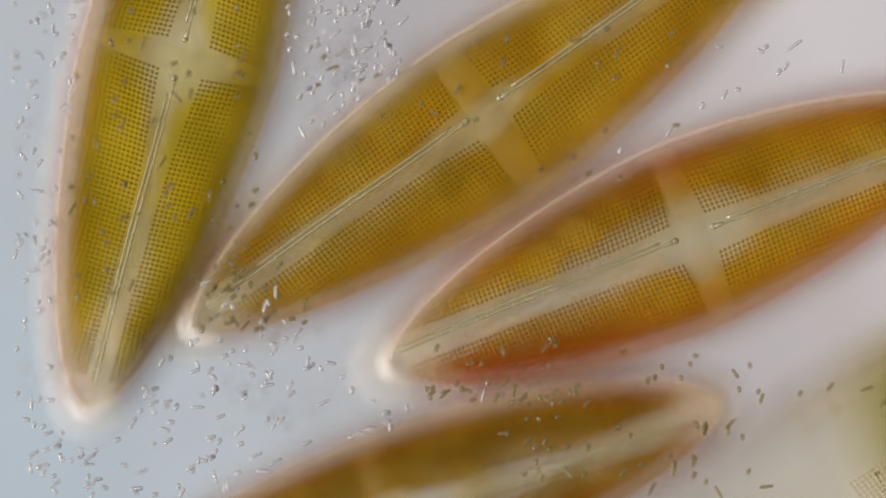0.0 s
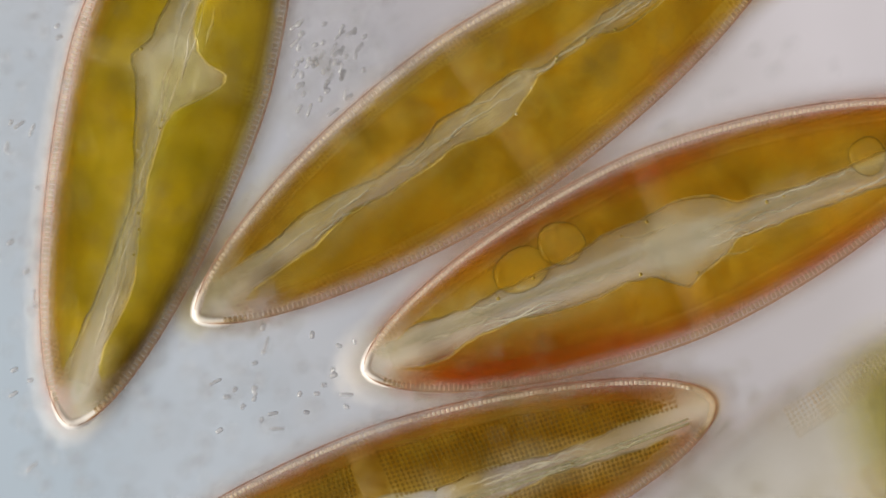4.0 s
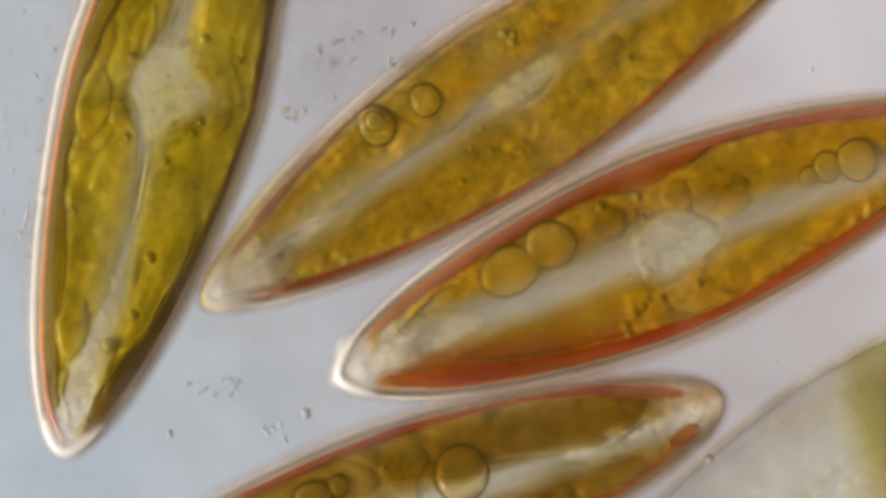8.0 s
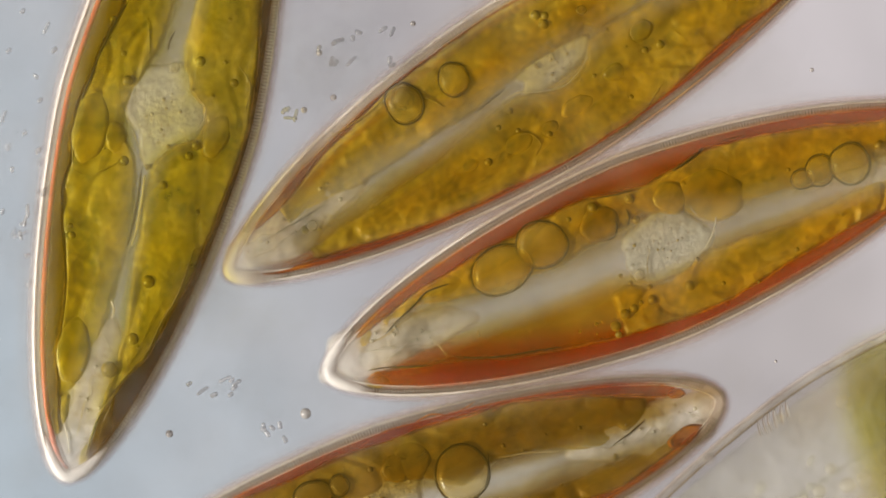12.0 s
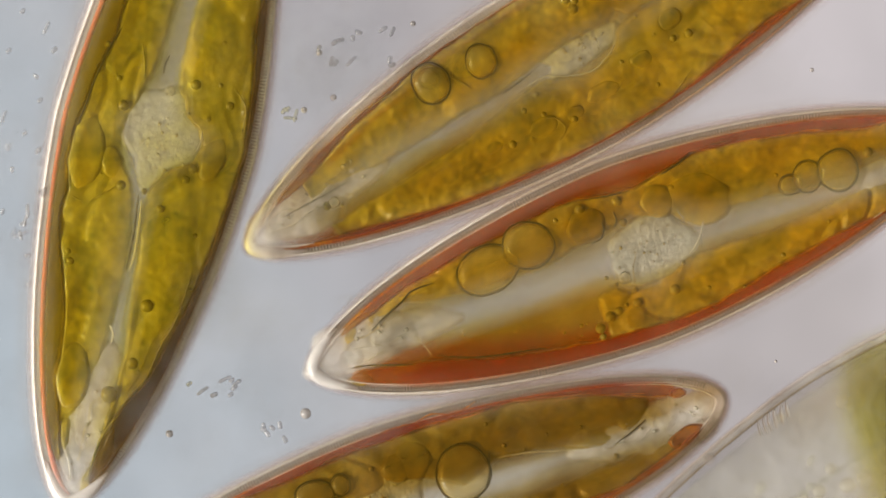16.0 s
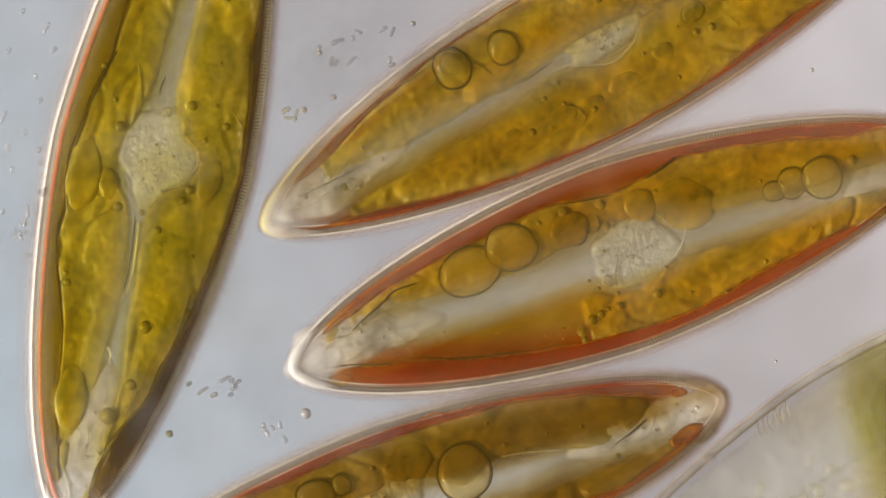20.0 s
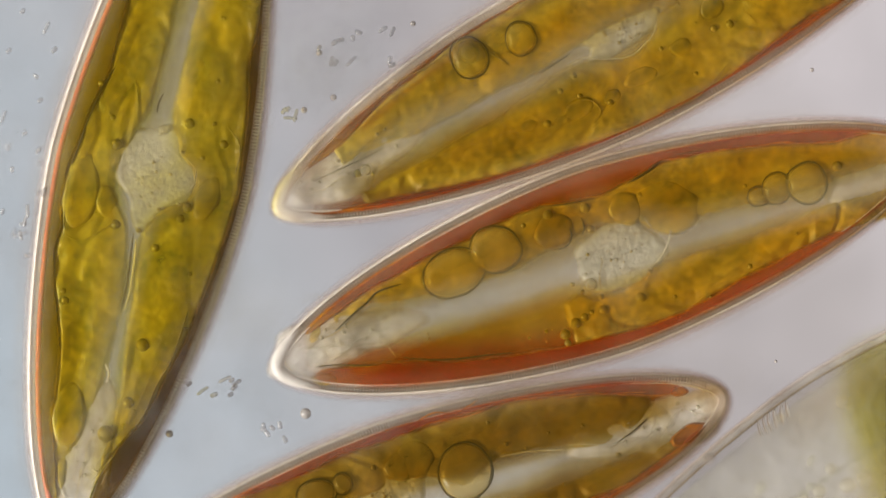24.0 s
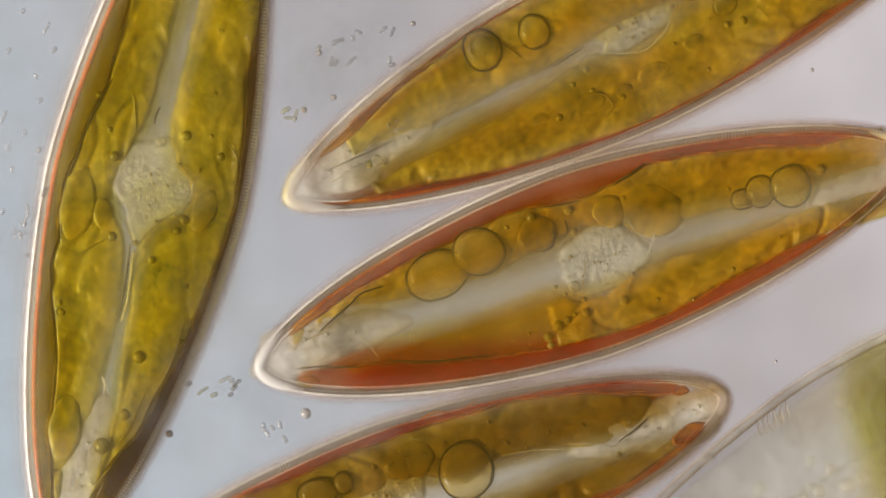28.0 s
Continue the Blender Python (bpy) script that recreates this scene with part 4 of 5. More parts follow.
striae(B, LB, WB, lambda s: 0.022 + 0.010 * bell(s, 0, 0.1), 0.040)
fascia_bar(B, LB, WB, 0.040)
raphe(B, LB, WB)

# ---- diatom pushing between its neighbours, amber with red-brown rims ----
MC = plastid_materials("amber", (0.19, 0.155, 0.028), (0.70, 0.46, 0.024), (0.50, 0.145, 0.001), (0.66, 0.25, 0.002), (0.93, 0.795, 0.20), (0.90, 0.33, 0.004),
                       (0.46, 0.15, 0.001), (0.62, 0.26, 0.002), (0.86, 0.40, 0.004))
C = diatom(0.385, 0.001, 19.49, "lance-shaped amber diatom with red-brown rims and two large oil drops")
LC, WC = 0.635, 0.183
PLAN_C = plan(LC, WC, -0.0148, 0.6054, 0.1658, 0.1636, 1.656, 0.599, 0.0059, 0.0383, 0.0037)
lower_valve(C, LC, WC, PALE)
contents(C, LC, WC, MC,
         channel([(-555, 20), (-519, 17), (-498, 31), (-441, 26), (-378, 23), (-331, 33), (-206, 40), (-118, 61), (-32, 63), (35, 73), (84, 61), (127, 34), (178, 28), (251, 22), (336, 21), (580, 30)],
                 [(-545, 26), (-497, 39), (-443, 38), (-374, 26), (-298, 22), (-259, 31), (-164, 34), (-109, 28), (-58, 36), (-4, 77), (30, 58), (77, 44), (107, 22), (244, 25), (318, 26), (580, 30)]),
         lambda s, side: 0.010 + 0.040 * bell(s, 0, 0.06) + (0.022 if side < 0 else 0.018) * bell(s, -0.28, 0.17) + (0.075 if side < 0 else 0.06) * bell(s, -0.55, 0.11),
         [(1, [(-554, 21), (-517, 35), (-480, 48), (-419, 71), (-363, 81), (-304, 97), (-228, 102), (-136, 122), (-83, 122), (-33, 113), (19, 110), (76, 122), (135, 138), (237, 128), (337, 109), (444, 82)], -0.885, 0.9), (-1, [(-560, 41), (-533, 40), (-493, 48), (-424, 62), (-366, 77), (-318, 91), (-258, 102), (-218, 109), (-137, 119), (-65, 126), (9, 128), (95, 124), (208, 97), (320, 76), (386, 66)], -0.895, 0.9)], [(-0.0853, 0.1066, 0.009), (-0.0187, 0.1, 0.009), (-0.0197, 0.0611, 0.007), (-0.0782, -0.0232, 0.004), (-0.0356, -0.0585, 0.005), (-0.0653, -0.0405, 0.004), (-0.0924, -0.0903, 0.009), (-0.1155, -0.1045, 0.009), (-0.0746, -0.085, 0.007), (-0.1158, -0.1203, 0.006), (0.0817, 0.0931, 0.006), (0.2319, -0.0821, 0.005), (-0.0385, -0.0818, 0.008), (0.059, -0.04, 0.004), (0.0311, -0.08, 0.009), (-0.1325, 0.1021, 0.005), (0.1535, 0.0411, 0.004), (0.0893, -0.0953, 0.004), (0.4303, 0.0439, 0.009)], [(-0.2738, 0.0566, 0.057, 0.043, 6), (-0.1919, 0.0753, 0.046, 0.042, -19), (-0.0465, -0.0324, 0.011, 0.011, -19), (0.283, 0.0324, 0.022, 0.018, -9), (0.3163, 0.0366, 0.026, 0.028, -19), (0.3703, 0.0302, 0.036, 0.037, -19)], [(-0.083, 0.0771, 0.040, 0.033, 6), (0.0498, 0.0778, 0.034, 0.032, -19), (0.1228, 0.0620, 0.062, 0.050, -19), (-0.5486, -0.0604, 0.024, 0.012, -14), (-0.5411, 0.0207, 0.012, 0.024, -44)], [(0.0112, 0.0045, 0.082, 0.062, 5)], 95,
         [(1, -0.80, 0.88, [(-502, 18), (-439, 44), (-380, 34), (-318, 28), (-233, 29), (-169, 28), (-122, 43), (-66, 50), (-7, 66), (52, 54), (97, 31), (149, 28), (252, 21), (335, 14), (422, 20)]),
          (-1, -0.165, 0.88, [(-101, 49), (-76, 37), (-41, 58), (5, 62), (43, 47), (70, 30), (117, 33), (233, 33), (288, 28), (409, 15)])],
         [(-0.4112, 0.0341, 0.028, 0.024, 11), (-0.0465, -0.0324, 0.012, 0.012, -19), (0.4347, 0.0265, 0.024, 0.022, -19)], 0.034)
# the first arc paints the glow at the nucleus as a pale line
for points, material, r in (([(0.1171, 0.0222), (0.105, -0.0), (0.0831, -0.023), (0.0483, -0.0404)], CREASE, 0.0030), ([(-0.4037, 0.0103), (-0.4153, -0.0015), (-0.4325, -0.0082), (-0.4632, -0.0079), (-0.488, -0.0182), (-0.5183, -0.0287), (-0.5478, -0.0342)], CREASE, 0.0018),
                     ([(-0.4344, -0.0075), (-0.4265, -0.0241), (-0.4138, -0.0572)], CREASE, 0.0016),
                     ([(-0.5561, 0.0144), (-0.5144, 0.0123), (-0.4666, 0.0273), (-0.4206, 0.0375)], MC["gran"], 0.0012),
                     ([(-0.5073, 0.0024), (-0.5043, -0.0072), (-0.4918, -0.0137)], CREASE, 0.0022),
                     ([(-0.5516, -0.0329), (-0.5129, -0.0434), (-0.4556, -0.0615), (-0.4119, -0.0579)], MC["gran"], 0.0012),
                     ([(-0.6031, 0.0013), (-0.5909, -0.0242), (-0.5693, -0.0531)], CREASE, 0.002),
                     ([(-0.605, 0.002), (-0.6044, -0.0142), (-0.5955, -0.0311)], MC["gran"], 0.0014),
                     ([(-0.5887, 0.0121), (-0.551, -0.0012), (-0.5015, -0.0113)], CREASE, 0.0014),
                     ([(-0.0132, 0.0047), (-0.0279, -0.0219), (-0.0332, -0.0519)], MC["gran"], 0.0015),
                     ([(-0.5042, 0.0172), (-0.4729, 0.0337), (-0.4378, 0.0489), (-0.4116, 0.0629), (-0.3689, 0.0637)], MC["line"], 0.0036),
                     ([(0.0706, 0.1214), (0.1055, 0.1303), (0.1339, 0.1414)], MC["line"], 0.0036),
                     ([(0.1586, 0.1454), (0.1892, 0.1420), (0.2079, 0.1407)], MC["line"], 0.0032),
                     ([(-0.5573, -0.0340), (-0.5223, -0.0400), (-0.4792, -0.0532), (-0.4455, -0.0630)], MC["line"], 0.0022),
                     ([(-0.4072, -0.0596), (-0.3560, -0.0798), (-0.3123, -0.0910), (-0.2672, -0.0985), (-0.2174, -0.1076)], MC["line"], 0.0028),
                     ([(-0.0828, 0.1227), (-0.0428, 0.1159), (-0.0021, 0.1111)], MC["line"], 0.0022),
                     ([(-0.0592, 0.0846), (-0.0548, 0.0639), (-0.0652, 0.0464), (-0.0846, 0.0427)], MC["line"], 0.003),
                     ([(0.0817, 0.0719), (0.0788, 0.0517), (0.0851, 0.0335)], CREASE, 0.003),
                     ([(-0.0304, 0.0850), (-0.0297, 0.0689), (-0.0376, 0.0557)], MC["line"], 0.003)):
    crease(C, points, material, r)
girdle(C, LC, WC)
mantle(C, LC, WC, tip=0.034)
mantle_striae(C, LC, WC, 0.034)
tip_caps(C, LC, WC, tip=0.034)
striae(C, LC, WC, lambda s: 0.028 + 0.008 * bell(s, 0, 0.1), 0.034)
fascia_bar(C, LC, WC, 0.034)
raphe(C, LC, WC)

# ---- diatom resting below, its tip towards the empty shell ----
MD = plastid_materials("ochre", (0.17, 0.13, 0.025), (0.42, 0.275, 0.022), (0.46, 0.135, 0.001), (0.62, 0.23, 0.002), (0.82, 0.68, 0.25), (0.88, 0.33, 0.010),
                       (0.42, 0.15, 0.001), (0.58, 0.25, 0.002), (0.86, 0.43, 0.010))
D = diatom(-0.108, -0.481, -161.50, "lance-shaped ochre diatom with orange-brown rims, resting on the slide")
LD, WD = 0.640, 0.168
PLAN_D = plan(LD, WD, -0.0395, 0.5938, 0.1488, 0.1484, 1.585, 0.527, -0.0068, 0.0067, -0.0080)
lower_valve(D, LD, WD, PALE)
contents(D, LD, WD, MD,
         lambda s, side: 0.010 + 0.030 * bell(s, 0.0, 0.08) + 0.016 * bell(s, -0.2, 0.1) + 0.012 * bell(s, -0.45, 0.1),
         lambda s, side: 0.006 + 0.012 * bell(s, -0.2, 0.2) + 0.03 * bell(s, -0.53, 0.08) + 0.03 * bell(s, -0.08, 0.06),
         [(1, [(-584, 19), (-539, 41), (-481, 59), (-422, 78)], -0.92, 0.85), (-1, [(-568, 44), (-518, 52), (-471, 70), (-425, 90), (-377, 103), (-328, 114), (-278, 124), (-226, 127), (-174, 128), (-69, 129), (37, 128), (147, 114)], -0.89, 0.85)], [(-0.0086, -0.092, 0.005), (-0.2448, -0.0573, 0.004), (-0.4281, 0.0252, 0.005), (-0.3223, -0.0524, 0.003)], [(-0.1613, -0.0346, 0.048, 0.052, 162), (0.1008, -0.0801, 0.036, 0.026, 172), (0.0524, -0.0829, 0.018, 0.020, 162)], [(-0.0833, -0.085, 0.038, 0.040, 162), (-0.052, -0.0796, 0.030, 0.030, 162)], [(-0.0272, -0.0373, 0.065, 0.045, 0)], 130,
         [(-1, -0.80, 0.8, [(-509, 27), (-484, 14), (-460, 6), (-404, -4), (-346, 13), (-299, 29), (-228, 37), (-156, 11), (-102, 40), (-65, 54), (-34, 56), (6, 46)]),
          (1, -0.88, 0.8, [(-579, 18), (-524, 24), (-460, 27), (-417, 30), (-372, 38), (-329, 40), (-286, 43)])],
         [(-0.5167, -0.019, 0.026, 0.020, 132), (-0.6053, -0.0158, 0.018, 0.022, 162)], 0.026, 0.06, False)
for points, material, r in (([(-0.4345, 0.0062), (-0.4725, -0.0127), (-0.4978, -0.0254), (-0.5278, -0.0206)], CREASE, 0.0016),
                     ([(-0.406, -0.0033), (-0.4234, 0.0078), (-0.4551, -0.008)], MD["gran"], 0.0012),
                     ([(-0.0931, -0.1397), (-0.139, -0.1507), (-0.1769, -0.138), (-0.2222, -0.1471)], MD["dark"], 0.0031),
                     ([(-0.1738, -0.1285), (-0.2149, -0.1253), (-0.2591, -0.1316)], MD["dark"], 0.0027),
                     ([(-0.2449, -0.1205), (-0.2791, -0.1281), (-0.3366, -0.1109)], MD["dark"], 0.0024),
                     ([(-0.0077, -0.1366), (-0.0536, -0.1476), (-0.1058, -0.146)], MD["dark"], 0.0031),
                     ([(-0.3549, -0.1027), (-0.3951, -0.0966), (-0.4536, -0.0823), (-0.5111, -0.0652)], MD["dark"], 0.0020),
                     ([(-0.3491, -0.0224), (-0.425, 0.003), (-0.4772, 0.0047)], CREASE, 0.0012),
                     ([(-0.4967, -0.0205), (-0.4783, -0.0129), (-0.4577, -0.0050), (-0.4309, 0.0029)], MD["line"], 0.0026),
                     ([(-0.2156, -0.0565), (-0.2064, -0.0227), (-0.1921, 0.0010)], MD["line"], 0.003),
                     ([(-0.3370, -0.0159), (-0.2791, -0.0321), (-0.2288, -0.0394)], CREASE, 0.0026)):
    crease(D, points, material, r)
for s, w, rx, ry, turn in ((-0.5655, -0.0481, 0.017, 0.009, 166), (-0.5559, 0.0278, 0.038, 0.015, 194)):
    chip = part("plastid_lobe", lentil(rx, ry, 0.007, 3, 8, 36, 5, 0.15), MD["wall"], D, "small orange-brown end of a plastid", rim=MD["dark"])
    chip.matrix_basis = pose(s, w, -0.002, 0, 0, turn)
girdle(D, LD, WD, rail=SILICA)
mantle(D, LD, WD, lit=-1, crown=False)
mantle_striae(D, LD, WD, 0.020)
tip_caps(D, LD, WD, upper=KNOB, lower=EDGE)
striae(D, LD, WD, lambda s: 0.024 + 0.008 * bell(s, 0, 0.1), 0.034, drop=0.033)
fascia_bar(D, LD, WD, 0.034, 0.033)
raphe(D, LD, WD, drop=0.033)

# ---- the empty shell with a shrunken green plastid ----
E = diatom(0.729, -0.373, 33.00, "nearly empty glassy diatom shell with a shrunken yellow-green plastid")
LE, WE = 0.630, 0.172
plan(LE, WE, 0.0, 0.621, 0.163, 0.163, 1.6, 0.55, 0.0, 0.0, 0.0)
lower_valve(E, LE, WE, GHOST)
ghost_band = part("girdle_band", ring(LE, WE, [(0.0, -0.006), (0.008, -0.003), (0.016, -0.006), (0.010, -0.03)]), GHOST, E)
part("rail", ring(LE, WE, [(-0.004, -0.008), (-0.001, -0.002), (0.002, 0.0), (0.003, -0.008)]), EDGE, E)
part("rail", ring(LE, WE, round_section(0.014, -0.001, 0.0012, 0.0012, 6)), KNOB, E)
for points in ([(-0.054, 0.1519), (-0.0624, 0.1407), (-0.0702, 0.1195)], [(-0.0673, 0.1534), (-0.0758, 0.1422), (-0.0827, 0.1205)], [(-0.0809, 0.1527), (-0.0891, 0.1401), (-0.0935, 0.1204)], [(-0.0928, 0.1509), (-0.0985, 0.1403), (-0.103, 0.1205)], [(-0.1052, 0.1482), (-0.1106, 0.1362), (-0.113, 0.1235)], [(-0.0437, 0.1512), (-0.0497, 0.142), (-0.0551, 0.1264)]):
    crease(E, points, SILICA, 0.0020, 0.0, "stria")
    crease(E, [(s - 0.0035, w + 0.0012) for s, w in points], KNOB, 0.0018, 0.0, "stria")
for i in range(70):
    s = -0.17 + 0.0062 * i
    ob = piece("areola", PORE_MESH, PORE, ghost_band, smooth=False)
    ob.matrix_basis = pose(s, half_width(s, LE, WE) - 0.016, -0.001, 0, 0, 0) @ Matrix.Diagonal((0.5, 0.32, 0.6, 1))
striae(E, LE, WE, lambda s: 0.088, 0.0, start=-0.14, stop=0.30, sides=(1,), drop=0.022, material=KNOB)
striae(E, LE, WE, lambda s: 0.020, 0.0, start=-0.1, stop=0.1, sides=(-1,), material=KNOB)
for k in range(14):
    grow = 0.45 + 0.055 * k
    ob = part("green_plastid", lentil(0.105 * grow, 0.145 * grow, 0.003 + 0.0012 * (14 - k), 2, 9, 40, 7, 0.25), GREEN, E, "shrunken yellow-green plastid")
    ob.matrix_basis = pose(0.1344, 0.0069, -0.082, 0, 0, -33)
for s, w, r in ((0.0363, 0.0981, 0.012), (-0.036, -0.0315, 0.014), (-0.0053, -0.0395, 0.016), (-0.0448, 0.01, 0.010), (-0.0833, -0.0127, 0.012), (-0.0712, 0.1345, 0.009)):
    part("vacuole", ball(r, 0.6), SAP, E).location = (s, w, -0.006)
for side in (1, -1):
    bm = relief_sheet(LE, side, lambda s: -0.004, lambda s: half_width(s, LE - 0.03, WE - 0.03, side), 51 + side, -0.62, 0.5, ns=160, nw=26, thick=0.007, z0=-0.012, lip=0.02, grain=0.0050)
    part("inner_membrane", bm, MEMBRANE, E, "wrinkled greyish membrane left in the shell")
debris = random.Random(8)
for i in range(18):
    s, w = debris.uniform(-0.22, 0.00), debris.uniform(-0.12, 0.05)
    part("vacuole", lentil(debris.uniform(0.005, 0.013), debris.uniform(0.005, 0.011), 0.004, 3, 7, 20, i + 1, 0.4), MEMBRANE, E, rim=STRAND).matrix_basis = pose(s, w, debris.uniform(-0.02, 0.002), 0, 0, i * 40)


# ---- how the cells glide: seconds, x, y, heading ----
GLIDE = {
    "a": [(0, -0.4793, 0.3306, 74.80), (1, -0.4796, 0.3255, 74.45), (2, -0.48, 0.3208, 74.17), (3, -0.4807, 0.3159, 73.98), (4.5, -0.4821, 0.3073, 73.87), (6, -0.4839, 0.2969, 73.96), (7, -0.4854, 0.2889, 74.11), (8, -0.4869, 0.2801, 74.32), (9, -0.4885, 0.2706, 74.57), (10, -0.4903, 0.2605, 74.84), (11, -0.492, 0.25, 75.11), (12, -0.4938, 0.2392, 75.38), (13, -0.4955, 0.2284, 75.64), (14, -0.4972, 0.2176, 75.86), (15, -0.4989, 0.207, 76.06), (16, -0.5005, 0.1966, 76.22), (17, -0.502, 0.1866, 76.35), (18, -0.5035, 0.177, 76.45), (19, -0.5049, 0.1677, 76.53), (20, -0.5062, 0.1589, 76.58), (21, -0.5074, 0.1505, 76.63), (22, -0.5086, 0.1425, 76.67), (23, -0.5098, 0.1349, 76.70), (24, -0.511, 0.1277, 76.73), (25, -0.5122, 0.1211, 76.75), (26, -0.5135, 0.1151, 76.74), (27, -0.5149, 0.11, 76.67), (28, -0.5163, 0.1061, 76.51)],
    "b": [(0, 0.0546, 0.2358, 35.02), (1, 0.0627, 0.2416, 34.95), (2, 0.0706, 0.2474, 34.87), (3, 0.0789, 0.2534, 34.75), (4.5, 0.0927, 0.263, 34.49), (6, 0.1084, 0.2736, 34.11), (7, 0.1198, 0.2812, 33.80), (8, 0.132, 0.289, 33.44), (9, 0.1447, 0.297, 33.05), (10, 0.1578, 0.305, 32.62), (11, 0.171, 0.313, 32.16), (12, 0.1841, 0.3207, 31.68), (13, 0.197, 0.3282, 31.19), (14, 0.2096, 0.3352, 30.69), (15, 0.2216, 0.3416, 30.19), (16, 0.233, 0.3476, 29.69), (17, 0.2438, 0.3529, 29.19), (18, 0.254, 0.3577, 28.69), (19, 0.2635, 0.3619, 28.20), (20, 0.2725, 0.3655, 27.72), (21, 0.281, 0.3688, 27.25), (22, 0.289, 0.3716, 26.80), (23, 0.2967, 0.3742, 26.37), (24, 0.304, 0.3766, 25.98), (25, 0.3109, 0.3789, 25.63), (26, 0.3173, 0.3812, 25.35), (27, 0.323, 0.3837, 25.17), (28, 0.3276, 0.3862, 25.12)],
    "c": [(0, 0.4267, 0.0155, 21.17), (1, 0.4211, 0.011, 20.85), (2, 0.416, 0.0078, 20.66), (3, 0.4115, 0.0057, 20.54), (4.5, 0.4059, 0.0038, 20.42), (6, 0.4013, 0.003, 20.30), (7, 0.3984, 0.0026, 20.19), (8, 0.3955, 0.0024, 20.06), (9, 0.3924, 0.0021, 19.90), (10, 0.3889, 0.0016, 19.71), (11, 0.385, 0.001, 19.49), (12, 0.3805, 0.0002, 19.25), (13, 0.3753, -0.0009, 18.99), (14, 0.3695, -0.0021, 18.73), (15, 0.3632, -0.0035, 18.46), (16, 0.3563, -0.0051, 18.19), (17, 0.349, -0.0068, 17.93), (18, 0.3414, -0.0086, 17.68), (19, 0.3337, -0.0104, 17.44), (20, 0.326, -0.0121, 17.23), (21, 0.3185, -0.0138, 17.03), (22, 0.3113, -0.0154, 16.85), (23, 0.3043, -0.0169, 16.70), (24, 0.2977, -0.0182, 16.57), (25, 0.2911, -0.0194, 16.47), (26, 0.2843, -0.0205, 16.40), (27, 0.2769, -0.0216, 16.37), (28, 0.2682, -0.0227, 16.40)],
}


# ---- bacteria and particles in the water ----
def rod_mesh(name, length, r):
    path = [(-length / 2, 0, 0)] + [(-length / 2 + length * f, 0.0006 * math.sin(f * 3), 0) for f in (0.06, 0.2, 0.5, 0.8, 0.94)] + [(length / 2, 0, 0)]
    bm = tube(path, [r * k for k in (0.35, 0.8, 1, 1, 1, 0.8, 0.35)], 8)
    me = bpy.data.meshes.new(name)
    bmesh.ops.recalc_face_normals(bm, faces=bm.faces)
    bm.to_mesh(me)
    bm.free()
    return me


RODS = [rod_mesh("bacterium", a, r) for a, r in ((0.011, 0.0038), (0.014, 0.0042), (0.019, 0.0035), (0.025, 0.0031), (0.034, 0.0031))]


def bacterium(x, y, z, turn, kind):
    ob = piece("bacterium", RODS[kind], GERM, None)
    ob.matrix_basis = pose(x, y, z, 0, 0, turn)
    return tagged(ob, "tiny pale translucent rod-shaped bacterium suspended in water", "bacterium", "bacteria in the water")


def under_cell(x, y):
    """Whether a cell covers the place when it starts or while it glides."""
    spots = [(PLAN_D, LD, WD, pose(-0.108, -0.481, 0, 0, 0, -161.50))]
    for k, length, width, rows in ((PLAN_A, LA, WA, GLIDE["a"]), (PLAN_B, LB, WB, GLIDE["b"]), (PLAN_C, LC, WC, GLIDE["c"])):
        spots += [(k, length, width, pose(r[1], r[2], 0, 0, 0, r[3])) for r in (rows[0], rows[7])]
    for k, length, width, m in spots:
        p = m.inverted() @ Vector((x, y, 0))
        if abs(p.x) < length and abs(p.y) < half_width(p.x, length, width, 1 if p.y > 0 else -1, k) - 0.01:
            return True
    return False


def scatter(count, x0, x1, y0, y1, z0, z1, lean, spread, rng):
    for i in range(count):
        x, y = rng.uniform(x0, x1), rng.uniform(y0, y1)
        if under_cell(x, y):
            continue
        bacterium(x, y, rng.uniform(z0, z1), rng.gauss(lean, spread), rng.choice((0, 0, 0, 1, 1, 2, 2, 3)))


rng = random.Random(5)
# near the top of the cells
scatter(100, -0.72, -0.10, -0.44, -0.17, Z2 - 0.006, Z2 + 0.008, 35, 35, rng)
scatter(28, -0.78, -0.60, -0.44, -0.24, Z2 - 0.010, Z2 + 0.010, 30, 50, rng)
scatter(42, -0.26, -0.08, 0.30, 0.44, Z2 - 0.006, Z2 + 0.006, 65, 25, rng)
scatter(18, -0.30, -0.14, 0.10, 0.32, Z2 - 0.010, Z2 + 0.006, 65, 30, rng)
scatter(45, -0.78, -0.66, -0.10, 0.44, Z2 - 0.020, Z2 + 0.010, 50, 45, rng)
scatter(16, -0.48, -0.26, -0.18, -0.08, Z2 - 0.008, Z2 + 0.008, 20, 50, rng)
scatter(30, -0.12, 0.45, -0.36, -0.25, Z2 - 0.008, Z2 + 0.008, 60, 40, rng)
# at the level of the upper plastids
scatter(52, -0.27, -0.14, 0.24, 0.40, Z1 - 0.008, Z1 + 0.008, 65, 20, rng)
scatter(26, -0.42, -0.16, -0.34, -0.14, Z1 - 0.008, Z1 + 0.008, 30, 40, rng)
scatter(26, -0.78, -0.62, -0.42, 0.44, Z1 - 0.012, Z1 + 0.006, 50, 40, rng)
# at the level of the girdle
scatter(12, -0.24, -0.08, 0.32, 0.40, -0.006, 0.006, 60, 40, rng)
scatter(4, -0.30, -0.26, 0.22, 0.27, -0.01, 0.006, 60, 40, rng)
scatter(8, -0.45, -0.36, -0.26, -0.23, -0.006, 0.006, 35, 8, rng)
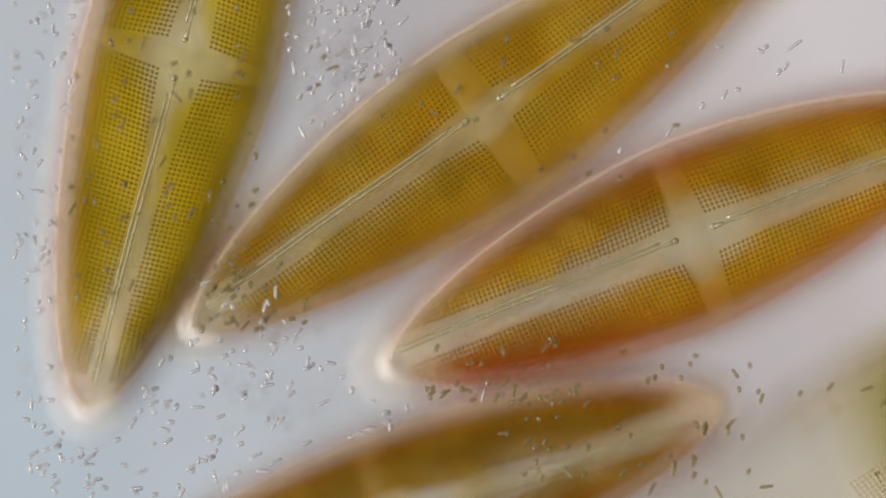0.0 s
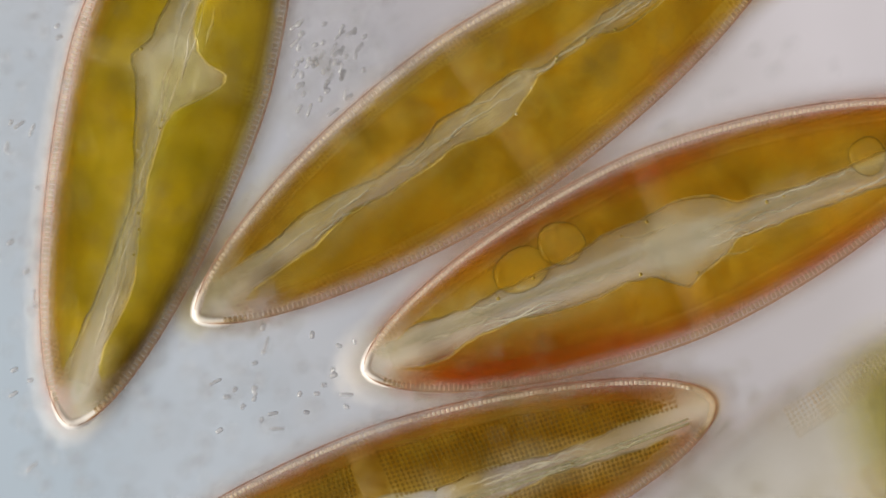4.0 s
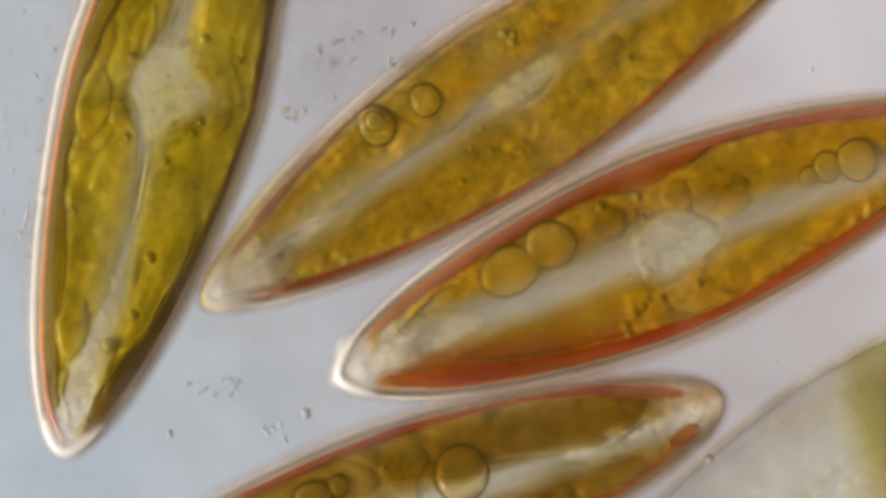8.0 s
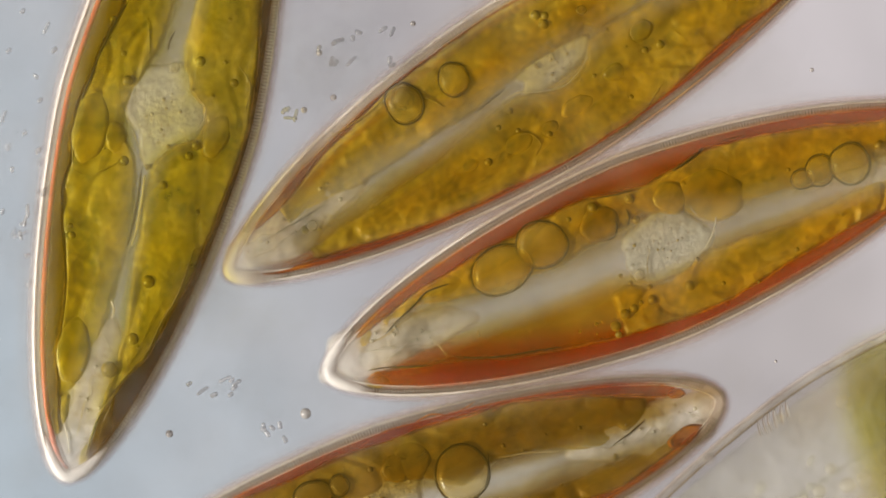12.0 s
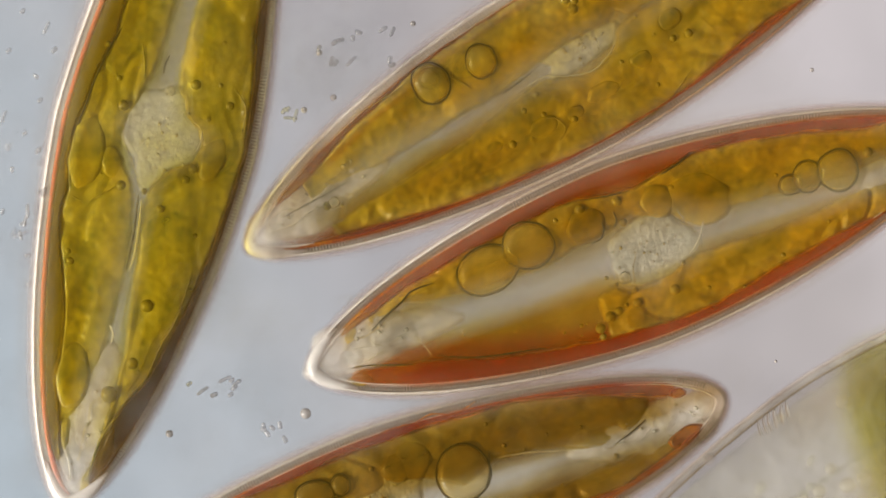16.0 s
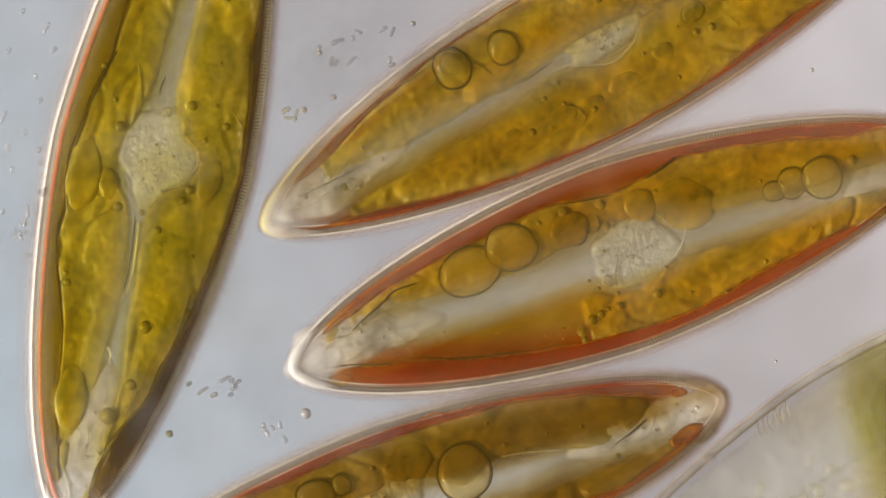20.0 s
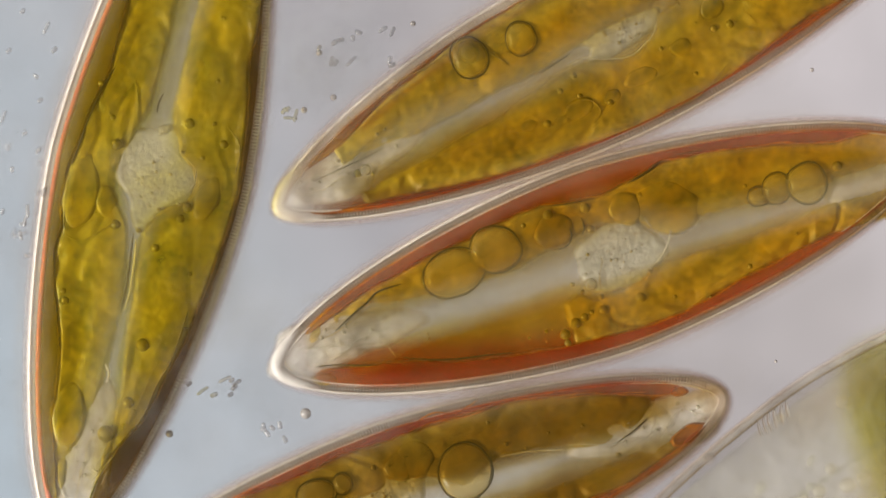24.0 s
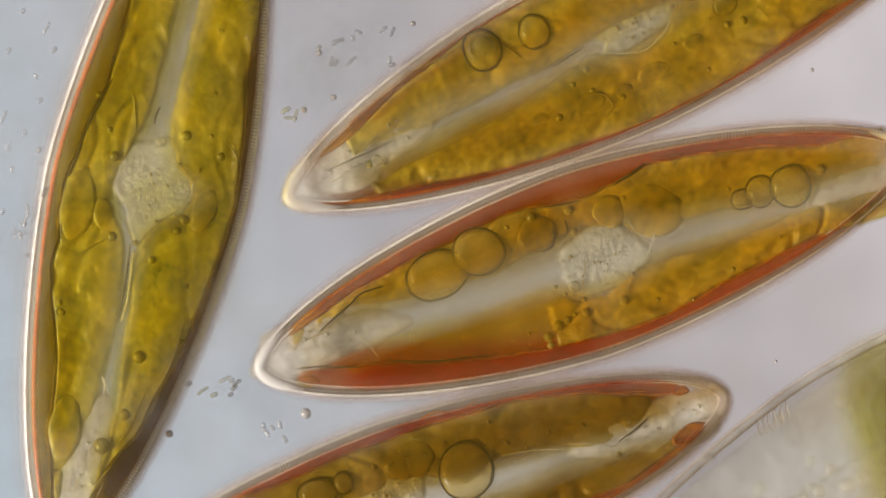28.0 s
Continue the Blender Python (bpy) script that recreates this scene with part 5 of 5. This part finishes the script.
scatter(6, -0.32, -0.28, -0.34, -0.31, -0.006, 0.006, -60, 30, rng)
scatter(28, -0.78, -0.68, -0.10, 0.44, -0.016, 0.004, 50, 40, rng)


def swarm(spans, rng, over=False):
    """The many bacteria above and between the cells, too many to count."""
    verts, faces = [], []
    for count, x0, x1, y0, y1, z0, z1, lean, spread in spans:
        for i in range(count):
            me = RODS[rng.choice((0, 0, 0, 1, 1, 2, 3))]
            x, y = rng.uniform(x0, x1), rng.uniform(y0, y1)
            if not over and count > 10 and under_cell(x, y):
                continue
            m = pose(x, y, rng.uniform(z0, z1), 0, 0, rng.gauss(lean, spread))
            base = len(verts)
            verts += [tuple(m @ v.co) for v in me.vertices]
            faces += [tuple(base + k for k in f.vertices) for f in me.polygons]
    me = bpy.data.meshes.new("bacteria")
    me.from_pydata(verts, [], faces)
    ob = piece("bacteria", me, OVER if over else GERM, None)
    tagged(ob, "swarm of tiny pale rod-shaped bacteria drifting over the cells", "bacteria", kind="stuff")


swarm(((10, -0.46, -0.30, -0.14, -0.06, Z2 + 0.002, Z2 + 0.008, 35, 40), (70, -0.76, -0.12, -0.44, -0.16, Z2 - 0.004, Z2 + 0.010, 35, 40),
       (44, -0.30, -0.10, 0.26, 0.44, Z2 - 0.006, Z2 + 0.010, 65, 30), (50, -0.78, -0.66, -0.20, 0.44, Z2 - 0.010, Z2 + 0.012, 50, 45)), random.Random(21))
swarm(((60, -0.68, -0.34, -0.10, 0.44, Z2 + 0.004, Z2 + 0.012, 60, 40), (34, -0.46, -0.26, -0.15, -0.03, Z2 + 0.002, Z2 + 0.010, 35, 40), (26, -0.25, 0.40, 0.10, 0.40, Z2 + 0.004, Z2 + 0.010, 55, 40),
       (18, -0.05, 0.55, -0.24, -0.16, Z2 + 0.002, Z2 + 0.010, 70, 30), (34, 0.08, 0.48, -0.44, -0.29, Z2 - 0.002, Z2 + 0.008, 60, 30), (26, -0.1, 0.30, -0.28, -0.24, Z2 - 0.002, Z2 + 0.008, 60, 30),
       (14, 0.45, 0.78, -0.44, -0.24, Z2 - 0.002, Z2 + 0.008, 45, 30)), random.Random(33), True)
for x, y, turn, kind in ((0.551, 0.353, 30, 0), (0.601, 0.356, 35, 4), (0.586, 0.319, 55, 2), (0.574, 0.309, 55, 1), (0.686, 0.319, 80, 3), (0.438, 0.249, 60, 1), (0.478, 0.269, 60, 2),
                         (0.501, 0.278, 0, 0), (0.381, 0.206, 60, 3), (0.468, 0.353, 0, 0), (0.541, 0.346, -20, 1), (0.294, 0.171, 60, 1)):
    bacterium(x, y, Z2, turn, kind)
for x, y, r, z in ((-0.243, -0.291, 0.010, 0.0), (-0.424, -0.251, 0.007, Z2), (-0.484, -0.327, 0.007, 0.0), (0.653, 0.317, 0.004, 0.0), (0.589, -0.199, 0.003, 0.0), (-0.171, 0.432, 0.004, 0.03),
                   (0.471, -0.371, 0.009, 0.02), (-0.053, 0.399, 0.005, 0.0), (-0.219, 0.347, 0.006, 0.0), (-0.194, 0.268, 0.006, 0.0), (-0.246, 0.246, 0.006, 0.0)):
    ob = part("particle", ball(r), DUST, None)
    ob.location = (x, y, z)
    tagged(ob, "bright round particle suspended in the water", "particle", "particles in the water")


def motions():
    for cell, rows in ((A, GLIDE["a"]), (B, GLIDE["b"]), (C, GLIDE["c"])):
        walk(cell, [(t, pose(x, y, 0, 0, 0, turn)) for t, x, y, turn in rows])
    # the resting cell is nudged a little
    walk(D, [(0.0, pose(-0.108 - 0.004, -0.481 - 0.003, 0, 0, 0, -161.50)), (9.0, pose(-0.108 - 0.001, -0.481, 0, 0, 0, -161.50)),
             (18.0, pose(-0.108 + 0.003, -0.481 + 0.002, 0, 0, 0, -161.50)), (28.0, pose(-0.108 + 0.007, -0.481 + 0.005, 0, 0, 0, -161.50))])


motions()
